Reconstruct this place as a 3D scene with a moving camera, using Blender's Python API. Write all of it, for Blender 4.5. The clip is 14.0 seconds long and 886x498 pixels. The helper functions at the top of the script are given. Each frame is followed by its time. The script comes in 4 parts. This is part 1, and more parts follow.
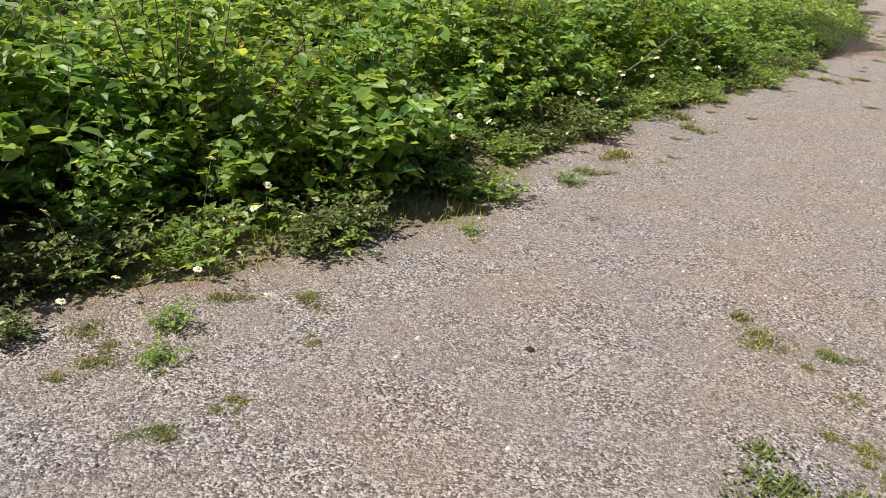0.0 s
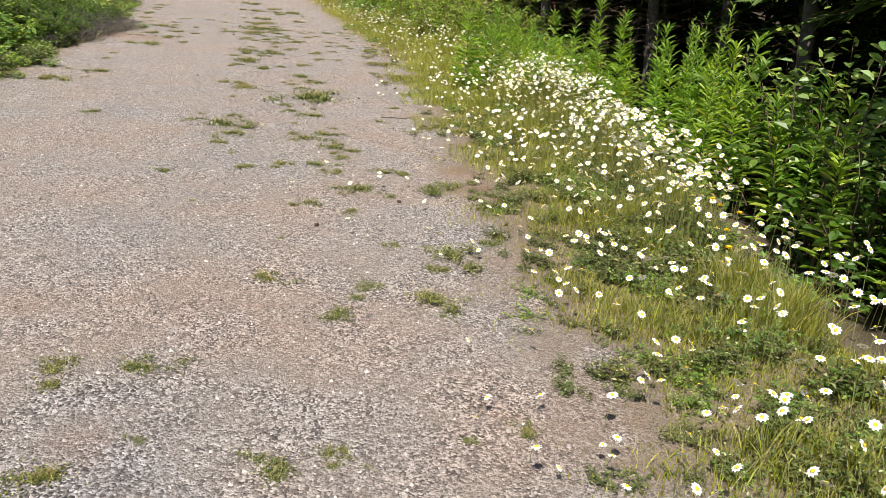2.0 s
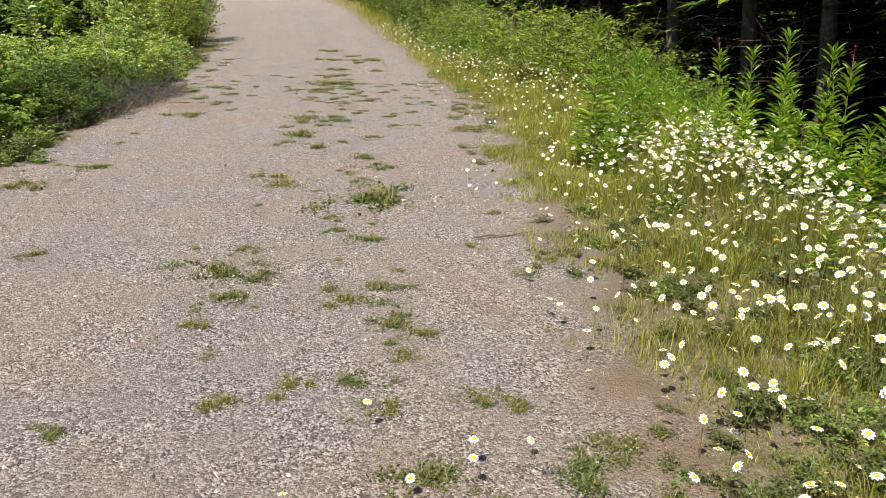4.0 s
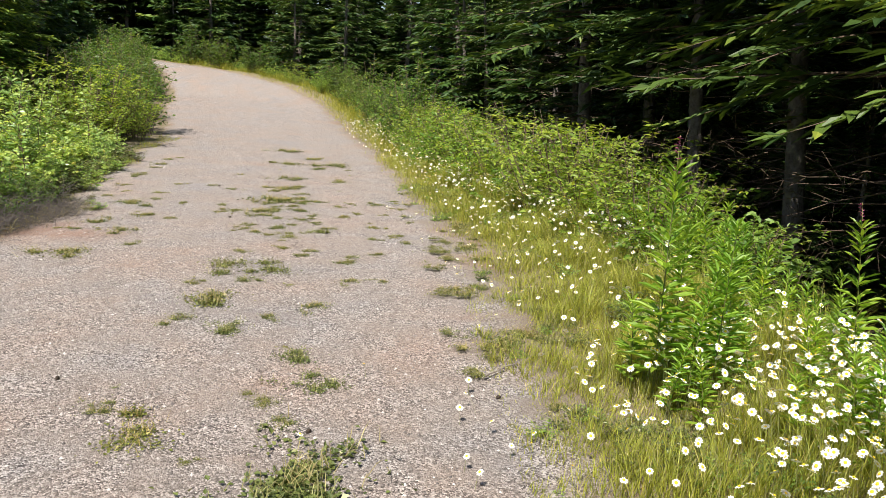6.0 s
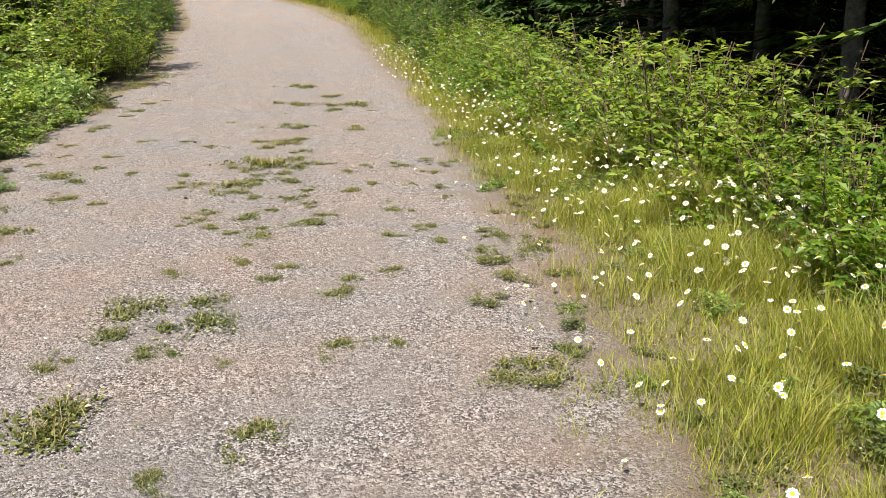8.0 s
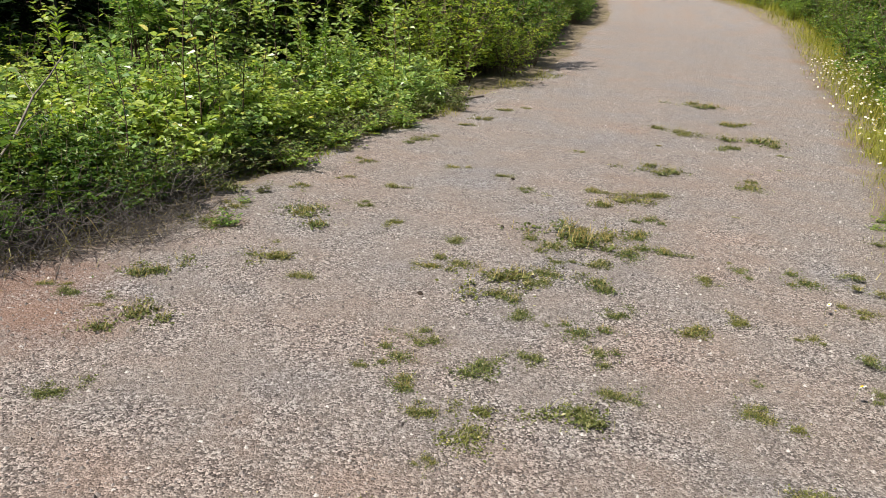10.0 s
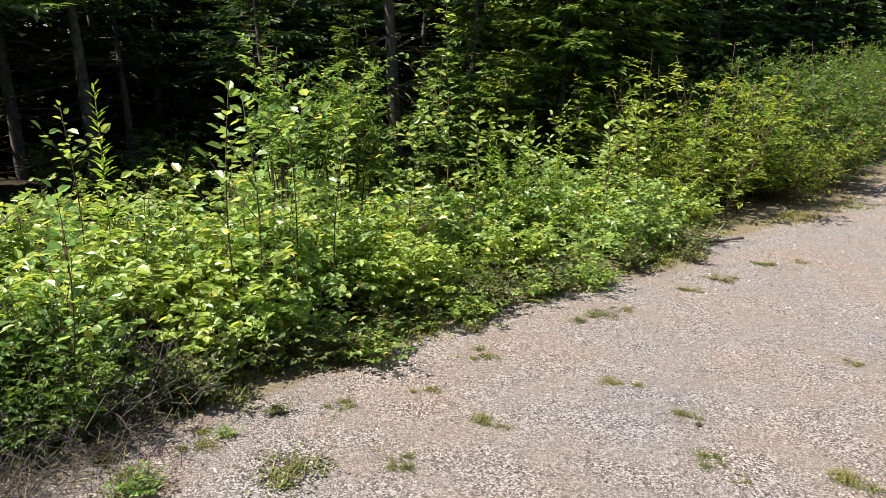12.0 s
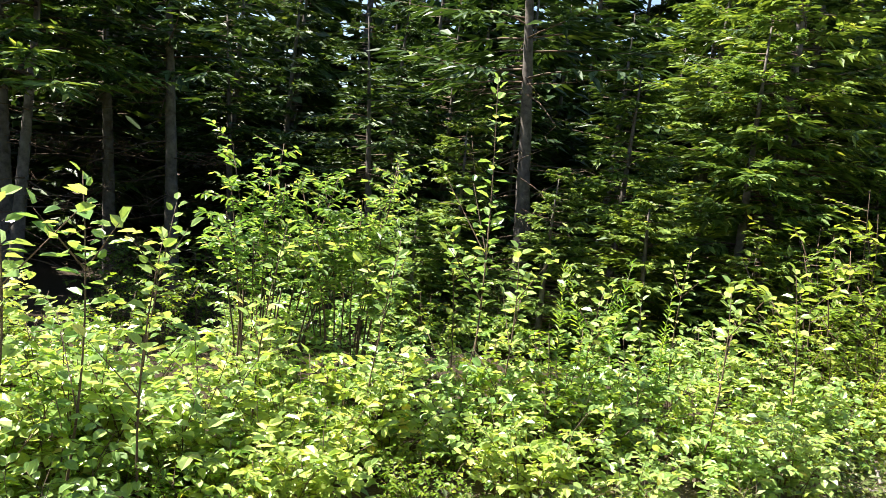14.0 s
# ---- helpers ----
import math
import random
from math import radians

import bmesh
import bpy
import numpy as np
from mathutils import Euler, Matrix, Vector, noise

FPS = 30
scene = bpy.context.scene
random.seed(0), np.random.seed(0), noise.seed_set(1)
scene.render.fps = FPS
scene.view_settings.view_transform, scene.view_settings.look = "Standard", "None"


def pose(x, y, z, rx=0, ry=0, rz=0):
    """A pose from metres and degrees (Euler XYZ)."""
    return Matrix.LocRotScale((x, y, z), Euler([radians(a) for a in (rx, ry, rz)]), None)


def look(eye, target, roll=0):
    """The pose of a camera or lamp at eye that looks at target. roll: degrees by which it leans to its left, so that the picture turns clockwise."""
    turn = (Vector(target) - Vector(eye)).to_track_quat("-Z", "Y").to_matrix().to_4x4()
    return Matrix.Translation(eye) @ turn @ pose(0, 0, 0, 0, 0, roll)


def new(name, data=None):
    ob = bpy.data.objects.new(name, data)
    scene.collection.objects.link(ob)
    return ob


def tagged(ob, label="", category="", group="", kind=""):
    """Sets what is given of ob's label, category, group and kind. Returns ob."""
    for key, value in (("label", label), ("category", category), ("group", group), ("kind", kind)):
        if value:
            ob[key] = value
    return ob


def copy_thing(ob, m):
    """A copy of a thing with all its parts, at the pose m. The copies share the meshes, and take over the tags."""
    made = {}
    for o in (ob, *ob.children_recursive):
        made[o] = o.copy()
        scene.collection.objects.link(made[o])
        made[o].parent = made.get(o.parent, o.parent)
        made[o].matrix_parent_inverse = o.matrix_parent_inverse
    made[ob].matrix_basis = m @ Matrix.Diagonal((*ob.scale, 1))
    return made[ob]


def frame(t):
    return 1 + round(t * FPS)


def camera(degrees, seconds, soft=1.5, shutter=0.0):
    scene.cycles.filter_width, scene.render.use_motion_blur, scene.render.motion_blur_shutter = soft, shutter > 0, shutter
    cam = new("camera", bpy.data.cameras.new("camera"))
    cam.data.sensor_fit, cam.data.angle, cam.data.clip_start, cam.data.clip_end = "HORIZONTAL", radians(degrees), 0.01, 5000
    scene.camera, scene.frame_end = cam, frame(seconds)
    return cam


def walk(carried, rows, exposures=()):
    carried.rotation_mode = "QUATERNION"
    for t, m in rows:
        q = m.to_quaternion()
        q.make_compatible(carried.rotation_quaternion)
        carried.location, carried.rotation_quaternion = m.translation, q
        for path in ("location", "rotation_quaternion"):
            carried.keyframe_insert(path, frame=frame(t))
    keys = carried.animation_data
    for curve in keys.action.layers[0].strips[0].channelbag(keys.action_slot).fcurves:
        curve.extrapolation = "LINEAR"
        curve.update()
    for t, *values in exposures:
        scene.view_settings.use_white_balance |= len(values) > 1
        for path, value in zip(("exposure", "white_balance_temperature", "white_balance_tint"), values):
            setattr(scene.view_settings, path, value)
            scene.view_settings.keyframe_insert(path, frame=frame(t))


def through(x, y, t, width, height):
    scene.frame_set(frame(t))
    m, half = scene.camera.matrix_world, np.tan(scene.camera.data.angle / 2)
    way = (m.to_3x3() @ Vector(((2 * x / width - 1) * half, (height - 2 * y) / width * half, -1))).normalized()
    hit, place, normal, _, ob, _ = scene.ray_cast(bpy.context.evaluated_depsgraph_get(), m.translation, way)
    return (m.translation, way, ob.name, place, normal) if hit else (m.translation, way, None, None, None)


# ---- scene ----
cam = camera(59.4, 14.0, 0.85)
PATH = [
    (0, (0.14, -0.079, 1.503), (0.023, 1.762, 0.731), 6.1),
    (0.5, (0.563, 0.488, 1.542), (0.801, 2.331, 0.803), 5.0),
    (0.6, (0.672, 0.601, 1.548), (1.012, 2.429, 0.811), 6.5),
    (0.8, (0.895, 0.827, 1.546), (1.414, 2.646, 0.898), 3.0),
    (1, (1.158, 1.044, 1.547), (1.853, 2.821, 0.946), 1.9),
    (1.3, (1.505, 1.31, 1.523), (2.51, 2.938, 0.939), 5.9),
    (1.5, (1.715, 1.534, 1.483), (2.799, 3.11, 0.9), 5.5),
    (2, (2.225, 2.031, 1.47), (3.464, 3.446, 0.789), 4.7),
    (2.5, (2.725, 2.6, 1.467), (4.037, 3.918, 0.734), 7.2),
    (3, (3.15, 3.172, 1.501), (4.464, 4.5, 0.789), 3.9),
    (3.5, (3.588, 3.813, 1.446), (4.767, 5.291, 0.795), 3.6),
    (4, (3.958, 4.452, 1.49), (5.01, 6.035, 0.868), 0.8),
    (4.2, (4.09, 4.706, 1.534), (5.153, 6.308, 0.981), 1.1),
    (6.3, (5.668, 7.193, 1.647), (6.828, 8.773, 1.251), 3.6),
    (6.5, (5.813, 7.45, 1.582), (6.982, 9.012, 1.143), 4.2),
    (6.6, (5.889, 7.585, 1.58), (7.051, 9.131, 1.071), 3.8),
    (6.9, (6.133, 7.93, 1.62), (7.301, 9.429, 0.997), 1.7),
    (7, (6.221, 8.052, 1.589), (7.394, 9.549, 0.97), 1.7),
    (7.2, (6.419, 8.315, 1.542), (7.589, 9.822, 0.94), 1.5),
    (9.3, (8.169, 11.014, 1.568), (8.839, 12.787, 0.929), 3.3),
    (9.5, (8.313, 11.27, 1.551), (8.932, 13.059, 0.904), 4.5),
    (10, (8.614, 11.99, 1.538), (8.725, 13.882, 0.898), 3.7),
    (10.5, (8.835, 12.676, 1.525), (8.655, 14.557, 0.869), 4.1),
    (10.7, (8.91, 12.93, 1.554), (8.661, 14.807, 0.912), 3.4),
    (10.9, (9.004, 13.197, 1.559), (8.719, 15.097, 1.003), 4.6),
    (11, (9.072, 13.321, 1.563), (8.725, 15.223, 1.051), 5.1),
    (11.5, (9.311, 13.98, 1.596), (8.778, 15.837, 1.081), 5.1),
    (11.9, (9.51, 14.495, 1.694), (8.847, 16.315, 1.194), 2.9),
    (12, (9.567, 14.589, 1.699), (8.891, 16.417, 1.251), 2.3),
    (12.5, (9.844, 15.244, 1.742), (9.121, 17.087, 1.46), 5.1),
    (13, (10.02, 15.916, 1.711), (9.246, 17.732, 1.387), 6.2),
    (13.4, (10.087, 16.494, 1.711), (9.051, 18.19, 1.486), 5.3),
    (13.5, (10.089, 16.653, 1.704), (8.944, 18.285, 1.543), 5.1),
    (14, (10.098, 17.356, 1.749), (8.818, 18.882, 1.565), 6.8),
]
walk(cam, [(t, look(eye, target, roll)) for t, eye, target, roll in PATH], exposures=[(0.0, 0.7), (0.6, 0.79), (2.0, 0.8), (3.0, 0.68), (4.2, 0.66), (6.3, 0.96), (7.2, 0.92), (9.5, 0.72), (10.0, 0.58), (10.5, 0.64), (11.0, 0.74), (12.0, 1.02), (13.0, 1.4), (13.5, 1.58), (14.0, 2.0)])

# ---------------------------------------------------------------- light
SUN_EL, SUN_AZ = radians(56), radians(211)      # the sun stands to the left of the way and behind
world = bpy.data.worlds.new("sky")
scene.world = world
world.use_nodes = True
wn = world.node_tree
wn.nodes.clear()
sky = wn.nodes.new("ShaderNodeTexSky")
sky.sky_type, sky.sun_disc = "NISHITA", False
sky.sun_elevation = SUN_EL
sky.sun_rotation = radians(90) - SUN_AZ
bg = wn.nodes.new("ShaderNodeBackground")
bg.inputs["Strength"].default_value = 0.065
wout = wn.nodes.new("ShaderNodeOutputWorld")
wn.links.new(sky.outputs[0], bg.inputs["Color"])
wn.links.new(bg.outputs[0], wout.inputs["Surface"])
sun = new("sun", bpy.data.lights.new("sun", "SUN"))
sun.data.energy, sun.data.angle, sun.data.color = 4.6, radians(0.53), (1.0, 0.95, 0.87)
sun_from = Vector((math.cos(SUN_AZ) * math.cos(SUN_EL), math.sin(SUN_AZ) * math.cos(SUN_EL), math.sin(SUN_EL)))
sun.matrix_world = look(sun_from * 60, (0, 0, 0))

# ---------------------------------------------------------------- materials


def material(name):
    m = bpy.data.materials.new(name)
    m.use_nodes = True
    m.node_tree.nodes.clear()
    return m, m.node_tree


def node(nt, kind, links=None, **values):
    n = nt.nodes.new(kind)
    for k, v in values.items():
        if k == "attr":
            n.attribute_name = v
        elif k == "op":
            n.operation = v
        elif k == "blend":
            n.blend_type = v
        elif k == "dtype":
            n.data_type = v
        elif k == "feature":
            n.feature = v
        else:
            n.inputs[k.replace("_", " ")].default_value = v
    for k, v in (links or {}).items():
        nt.links.new(v, n.inputs[k])
    return n


def ramp(nt, source, stops):
    n = nt.nodes.new("ShaderNodeValToRGB")
    while len(n.color_ramp.elements) < len(stops):
        n.color_ramp.elements.new(0.5)
    for e, (at, c) in zip(n.color_ramp.elements, stops):
        e.position, e.color = at, (*c, 1)
    nt.links.new(source, n.inputs[0])
    return n.outputs[0]


def mixed(nt, factor, a, b, blend="MIX"):
    n = nt.nodes.new("ShaderNodeMix")
    n.data_type, n.blend_type = "RGBA", blend
    for socket, v in ((n.inputs[0], factor), (n.inputs[6], a), (n.inputs[7], b)):
        if isinstance(v, (float, int)):
            socket.default_value = v
        elif isinstance(v, tuple):
            socket.default_value = (*v, 1)
        else:
            nt.links.new(v, socket)
    return n.outputs[2]


def mapped(nt, scale=1.0):
    geo = nt.nodes.new("ShaderNodeNewGeometry")
    return geo.outputs["Position"]


def surface(nt, colour, rough, normal=None, spec=0.3):
    p = node(nt, "ShaderNodeBsdfPrincipled", Roughness=rough)
    p.inputs["Specular IOR Level"].default_value = spec
    if isinstance(colour, tuple):
        p.inputs["Base Color"].default_value = (*colour, 1)
    else:
        nt.links.new(colour, p.inputs["Base Color"])
    if normal is not None:
        nt.links.new(normal, p.inputs["Normal"])
    return p


def finish(m, nt, shader):
    out = nt.nodes.new("ShaderNodeOutputMaterial")
    nt.links.new(shader, out.inputs["Surface"])
    return m


def leaf_material(name, dark, light, odd, through=0.38, rough=0.42, spec=0.4, vary=1.0, gain=1.0):
    """Leaves: green that differs from leaf to leaf and plant to plant, letting some light through."""
    m, nt = material(name)
    geo = nt.nodes.new("ShaderNodeNewGeometry")
    info = nt.nodes.new("ShaderNodeObjectInfo")
    base = ramp(nt, geo.outputs["Random Per Island"], [(0.0, dark), (0.55, tuple((a + b) / 2 for a, b in zip(dark, light))), (0.93, light), (1.0, odd)])
    plant = ramp(nt, info.outputs["Random"], [(0.0, (0.78, 0.92, 0.8)), (0.5, (1, 1, 1)), (1.0, (1.18, 1.1, 0.82))])
    colour = mixed(nt, vary, base, plant, "MULTIPLY")
    n = node(nt, "ShaderNodeTexNoise", {"Vector": mapped(nt)}, Scale=60.0, Detail=2.0)
    colour = mixed(nt, 0.5 * vary, colour, ramp(nt, n.outputs[0], [(0.3, (0.7, 0.75, 0.7)), (0.7, (1.2, 1.15, 1.1))]), "MULTIPLY")
    p = surface(nt, colour, rough, spec=spec)
    t = nt.nodes.new("ShaderNodeBsdfTranslucent")
    nt.links.new(mixed(nt, 1.0, colour, (1.55 * gain, 1.4 * gain, 0.75 * gain), "MULTIPLY"), t.inputs["Color"])
    mix = node(nt, "ShaderNodeMixShader", {1: p.outputs[0], 2: t.outputs[0]})
    mix.inputs[0].default_value = through
    return finish(m, nt, mix.outputs[0])


def plain_material(name, a, b, scale, rough=0.8, bump=0.3):
    m, nt = material(name)
    n = node(nt, "ShaderNodeTexNoise", {"Vector": mapped(nt)}, Scale=scale, Detail=6.0, Roughness=0.65)
    geo = nt.nodes.new("ShaderNodeNewGeometry")
    colour = ramp(nt, n.outputs[0], [(0.3, a), (0.7, b)])
    colour = mixed(nt, 0.6, colour, ramp(nt, geo.outputs["Random Per Island"], [(0, (0.65, 0.65, 0.65)), (1, (1.3, 1.25, 1.2))]), "MULTIPLY")
    b_ = node(nt, "ShaderNodeBump", {"Height": n.outputs[0]}, Strength=bump, Distance=0.01)
    return finish(m, nt, surface(nt, colour, rough, b_.outputs[0]).outputs[0])


def gravel_material():
    """Crushed stone trodden into pinkish dust: stones of several sizes, sandy tracks, reddish and grey stretches."""
    m, nt = material("gravel")
    pos = mapped(nt)
    fine = node(nt, "ShaderNodeTexVoronoi", {"Vector": pos}, Scale=130.0, Randomness=1.0)
    mid = node(nt, "ShaderNodeTexVoronoi", {"Vector": pos}, Scale=58.0, Randomness=1.0)
    grit = node(nt, "ShaderNodeTexNoise", {"Vector": pos}, Scale=260.0, Detail=4.0, Roughness=0.7)
    broad = node(nt, "ShaderNodeTexNoise", {"Vector": pos}, Scale=0.9, Detail=5.0, Roughness=0.6)
    broad2 = node(nt, "ShaderNodeTexNoise", {"Vector": pos}, Scale=2.6, Detail=4.0, Roughness=0.6)
    stones = ramp(nt, fine.outputs["Color"], [(0.26, (0.055, 0.047, 0.044)), (0.42, (0.175, 0.149, 0.135)), (0.58, (0.315, 0.27, 0.246)), (0.76, (0.55, 0.5, 0.46))])
    stones2 = ramp(nt, mid.outputs["Color"], [(0.24, (0.075, 0.064, 0.059)), (0.42, (0.19, 0.162, 0.147)), (0.58, (0.315, 0.27, 0.245)), (0.76, (0.53, 0.48, 0.44))])
    dust = ramp(nt, grit.outputs[0], [(0.32, (0.14, 0.113, 0.098)), (0.5, (0.275, 0.229, 0.197)), (0.68, (0.42, 0.358, 0.31))])
    colour = mixed(nt, ramp(nt, mid.outputs["Distance"], [(0.25, (1, 1, 1)), (0.5, (0, 0, 0))]), stones, stones2)
    coarse = node(nt, "ShaderNodeTexVoronoi", {"Vector": pos}, Scale=27.0, Randomness=1.0)
    stones3 = ramp(nt, coarse.outputs["Color"], [(0.26, (0.055, 0.047, 0.044)), (0.42, (0.175, 0.15, 0.137)), (0.58, (0.31, 0.267, 0.244)), (0.76, (0.55, 0.5, 0.46))])
    colour = mixed(nt, ramp(nt, coarse.outputs["Distance"], [(0.2, (0.7, 0.7, 0.7)), (0.4, (0, 0, 0))]), colour, stones3)
    cover = ramp(nt, broad2.outputs[0], [(0.4, (0.05, 0.05, 0.05)), (0.62, (0.66, 0.66, 0.66))])
    colour = mixed(nt, cover, colour, dust)
    tint = ramp(nt, broad.outputs[0], [(0.32, (0.93, 0.97, 1.03)), (0.46, (1.0, 1.0, 1.0)), (0.58, (1.05, 0.99, 0.95)), (0.74, (1.11, 0.95, 0.87))])
    colour = mixed(nt, 1.0, colour, tint, "MULTIPLY")
    edge = node(nt, "ShaderNodeAttribute", attr="edge")
    soil = ramp(nt, grit.outputs[0], [(0.3, (0.12, 0.088, 0.062)), (0.5, (0.22, 0.168, 0.12)), (0.7, (0.35, 0.28, 0.205))])
    soil = mixed(nt, ramp(nt, broad.outputs[0], [(0.46, (0, 0, 0)), (0.62, (0.3, 0.3, 0.3))]), soil, (0.27, 0.145, 0.085))
    blotch = node(nt, "ShaderNodeMath", {0: edge.outputs["Fac"], 1: broad2.outputs[0]}, op="MULTIPLY")
    colour = mixed(nt, ramp(nt, blotch.outputs[0], [(0.18, (0, 0, 0)), (0.5, (1, 1, 1))]), colour, soil)
    red = node(nt, "ShaderNodeAttribute", attr="red")
    redness = node(nt, "ShaderNodeMath", {0: red.outputs["Fac"], 1: broad2.outputs[0]}, op="MULTIPLY")
    rust = ramp(nt, grit.outputs[0], [(0.3, (0.13, 0.06, 0.035)), (0.5, (0.27, 0.14, 0.09)), (0.7, (0.42, 0.26, 0.18))])
    colour = mixed(nt, ramp(nt, redness.outputs[0], [(0.12, (0, 0, 0)), (0.5, (0.6, 0.6, 0.6))]), colour, rust)
    h1 = node(nt, "ShaderNodeMath", {0: fine.outputs["Distance"], 1: mid.outputs["Distance"]}, op="ADD")
    h2 = node(nt, "ShaderNodeMath", {0: grit.outputs[0], 1: h1.outputs[0]}, op="SUBTRACT")
    bump = node(nt, "ShaderNodeBump", {"Height": h2.outputs[0]}, Strength=0.8, Distance=0.01)
    return finish(m, nt, surface(nt, colour, 0.85, bump.outputs[0], 0.25).outputs[0])


def soil_material():
    m, nt = material("verge_soil")
    pos = mapped(nt)
    a = node(nt, "ShaderNodeTexNoise", {"Vector": pos}, Scale=3.0, Detail=8.0, Roughness=0.7)
    b = node(nt, "ShaderNodeTexNoise", {"Vector": pos}, Scale=70.0, Detail=5.0, Roughness=0.7)
    dry = ramp(nt, b.outputs[0], [(0.3, (0.12, 0.092, 0.062)), (0.5, (0.24, 0.19, 0.13)), (0.7, (0.4, 0.33, 0.23))])
    moss = ramp(nt, b.outputs[0], [(0.3, (0.06, 0.062, 0.02)), (0.7, (0.19, 0.17, 0.06))])
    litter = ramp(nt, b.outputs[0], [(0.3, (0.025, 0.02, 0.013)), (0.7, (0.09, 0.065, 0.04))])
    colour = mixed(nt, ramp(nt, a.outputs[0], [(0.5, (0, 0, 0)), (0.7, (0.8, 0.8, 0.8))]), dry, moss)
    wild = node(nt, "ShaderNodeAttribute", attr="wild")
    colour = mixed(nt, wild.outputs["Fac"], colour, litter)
    bump = node(nt, "ShaderNodeBump", {"Height": b.outputs[0]}, Strength=0.8, Distance=0.03)
    return finish(m, nt, surface(nt, colour, 0.95, bump.outputs[0], 0.15).outputs[0])


GRAVEL, SOIL = gravel_material(), soil_material()


def stone_material():
    m, nt = material("loose_stone")
    geo = nt.nodes.new("ShaderNodeNewGeometry")
    n = node(nt, "ShaderNodeTexNoise", {"Vector": mapped(nt)}, Scale=300.0, Detail=3.0)
    colour = ramp(nt, geo.outputs["Random Per Island"], [(0.0, (0.07, 0.06, 0.055)), (0.35, (0.18, 0.154, 0.14)), (0.7, (0.28, 0.241, 0.218)), (0.92, (0.4, 0.355, 0.325)), (1.0, (0.6, 0.56, 0.52))])
    colour = mixed(nt, 0.6, colour, ramp(nt, n.outputs[0], [(0.3, (0.75, 0.75, 0.75)), (0.7, (1.2, 1.2, 1.2))]), "MULTIPLY")
    return finish(m, nt, surface(nt, colour, 0.7).outputs[0])


STONE = stone_material()
LEAF = leaf_material("shrub_leaf", (0.075, 0.155, 0.036), (0.29, 0.41, 0.105), (0.48, 0.47, 0.13), 0.47, gain=1.25)
# alder's own pale green, with sun and sky sheen put into the colour
SUNLIT_ALDER = leaf_material("alder_leaf", (0.15, 0.26, 0.075), (0.43, 0.54, 0.175), (0.6, 0.56, 0.2), 0.4, 0.34, 0.6, gain=1.15)
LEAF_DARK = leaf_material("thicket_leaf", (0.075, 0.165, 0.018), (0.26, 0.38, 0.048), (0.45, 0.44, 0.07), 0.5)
# LEAF_DARK's green darkened: the wood's shade is put into the leaf colour
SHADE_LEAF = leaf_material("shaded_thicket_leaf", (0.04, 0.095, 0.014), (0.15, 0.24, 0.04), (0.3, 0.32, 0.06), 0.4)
WILLOW = leaf_material("willow_leaf", (0.13, 0.22, 0.035), (0.34, 0.44, 0.075), (0.4, 0.41, 0.09), 0.48)
WEED = leaf_material("weed_leaf", (0.055, 0.075, 0.018), (0.18, 0.195, 0.05), (0.6, 0.54, 0.34), 0.2, 0.6)
GRASS = leaf_material("grass_blade", (0.13, 0.17, 0.025), (0.38, 0.4, 0.07), (0.55, 0.46, 0.17), 0.45, 0.5)
FINE_GRASS = leaf_material("fine_grass_blade", (0.24, 0.28, 0.045), (0.48, 0.5, 0.1), (0.6, 0.52, 0.2), 0.45, 0.5)
STRAW = leaf_material("dry_grass", (0.2, 0.16, 0.065), (0.42, 0.36, 0.17), (0.5, 0.42, 0.23), 0.25, 0.6)
FIREWEED = leaf_material("fireweed_leaf", (0.14, 0.27, 0.03), (0.37, 0.52, 0.07), (0.45, 0.46, 0.09), 0.48, 0.4)
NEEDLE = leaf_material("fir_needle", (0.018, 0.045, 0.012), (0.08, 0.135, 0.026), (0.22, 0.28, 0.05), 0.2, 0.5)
# young firs' own lighter green, with sunlight on the wood's edge mixed in
YOUNG_LIT_NEEDLE = leaf_material("young_fir_needle", (0.06, 0.115, 0.022), (0.21, 0.3, 0.06), (0.4, 0.45, 0.1), 0.32, 0.5)
PETAL = leaf_material("daisy_petal", (0.8, 0.8, 0.79), (0.84, 0.84, 0.83), (0.74, 0.73, 0.7), 0.25, 0.6, 0.3, 0.0)
YELLOW = leaf_material("yellow_floret", (0.75, 0.5, 0.02), (0.85, 0.62, 0.03), (0.6, 0.38, 0.02), 0.1, 0.7, 0.3, 0.0)
PURPLE = leaf_material("fireweed_bloom", (0.25, 0.06, 0.22), (0.45, 0.12, 0.36), (0.3, 0.1, 0.15), 0.25, 0.6)
STEM = plain_material("green_stem", (0.09, 0.12, 0.03), (0.2, 0.2, 0.07), 30, 0.6)
TWIG = plain_material("brown_twig", (0.07, 0.045, 0.03), (0.17, 0.12, 0.085), 40, 0.8)
BARK = plain_material("fir_bark", (0.06, 0.05, 0.045), (0.2, 0.175, 0.155), 14, 0.9, 0.8)
DEADWOOD = plain_material("bleached_wood", (0.12, 0.1, 0.085), (0.3, 0.265, 0.225), 25, 0.8, 0.5)
GREY_TWIG = plain_material("grey_dead_twig", (0.05, 0.042, 0.037), (0.17, 0.15, 0.135), 40, 0.85)
CONE = plain_material("dark_cone", (0.02, 0.015, 0.012), (0.07, 0.05, 0.035), 90, 0.8)

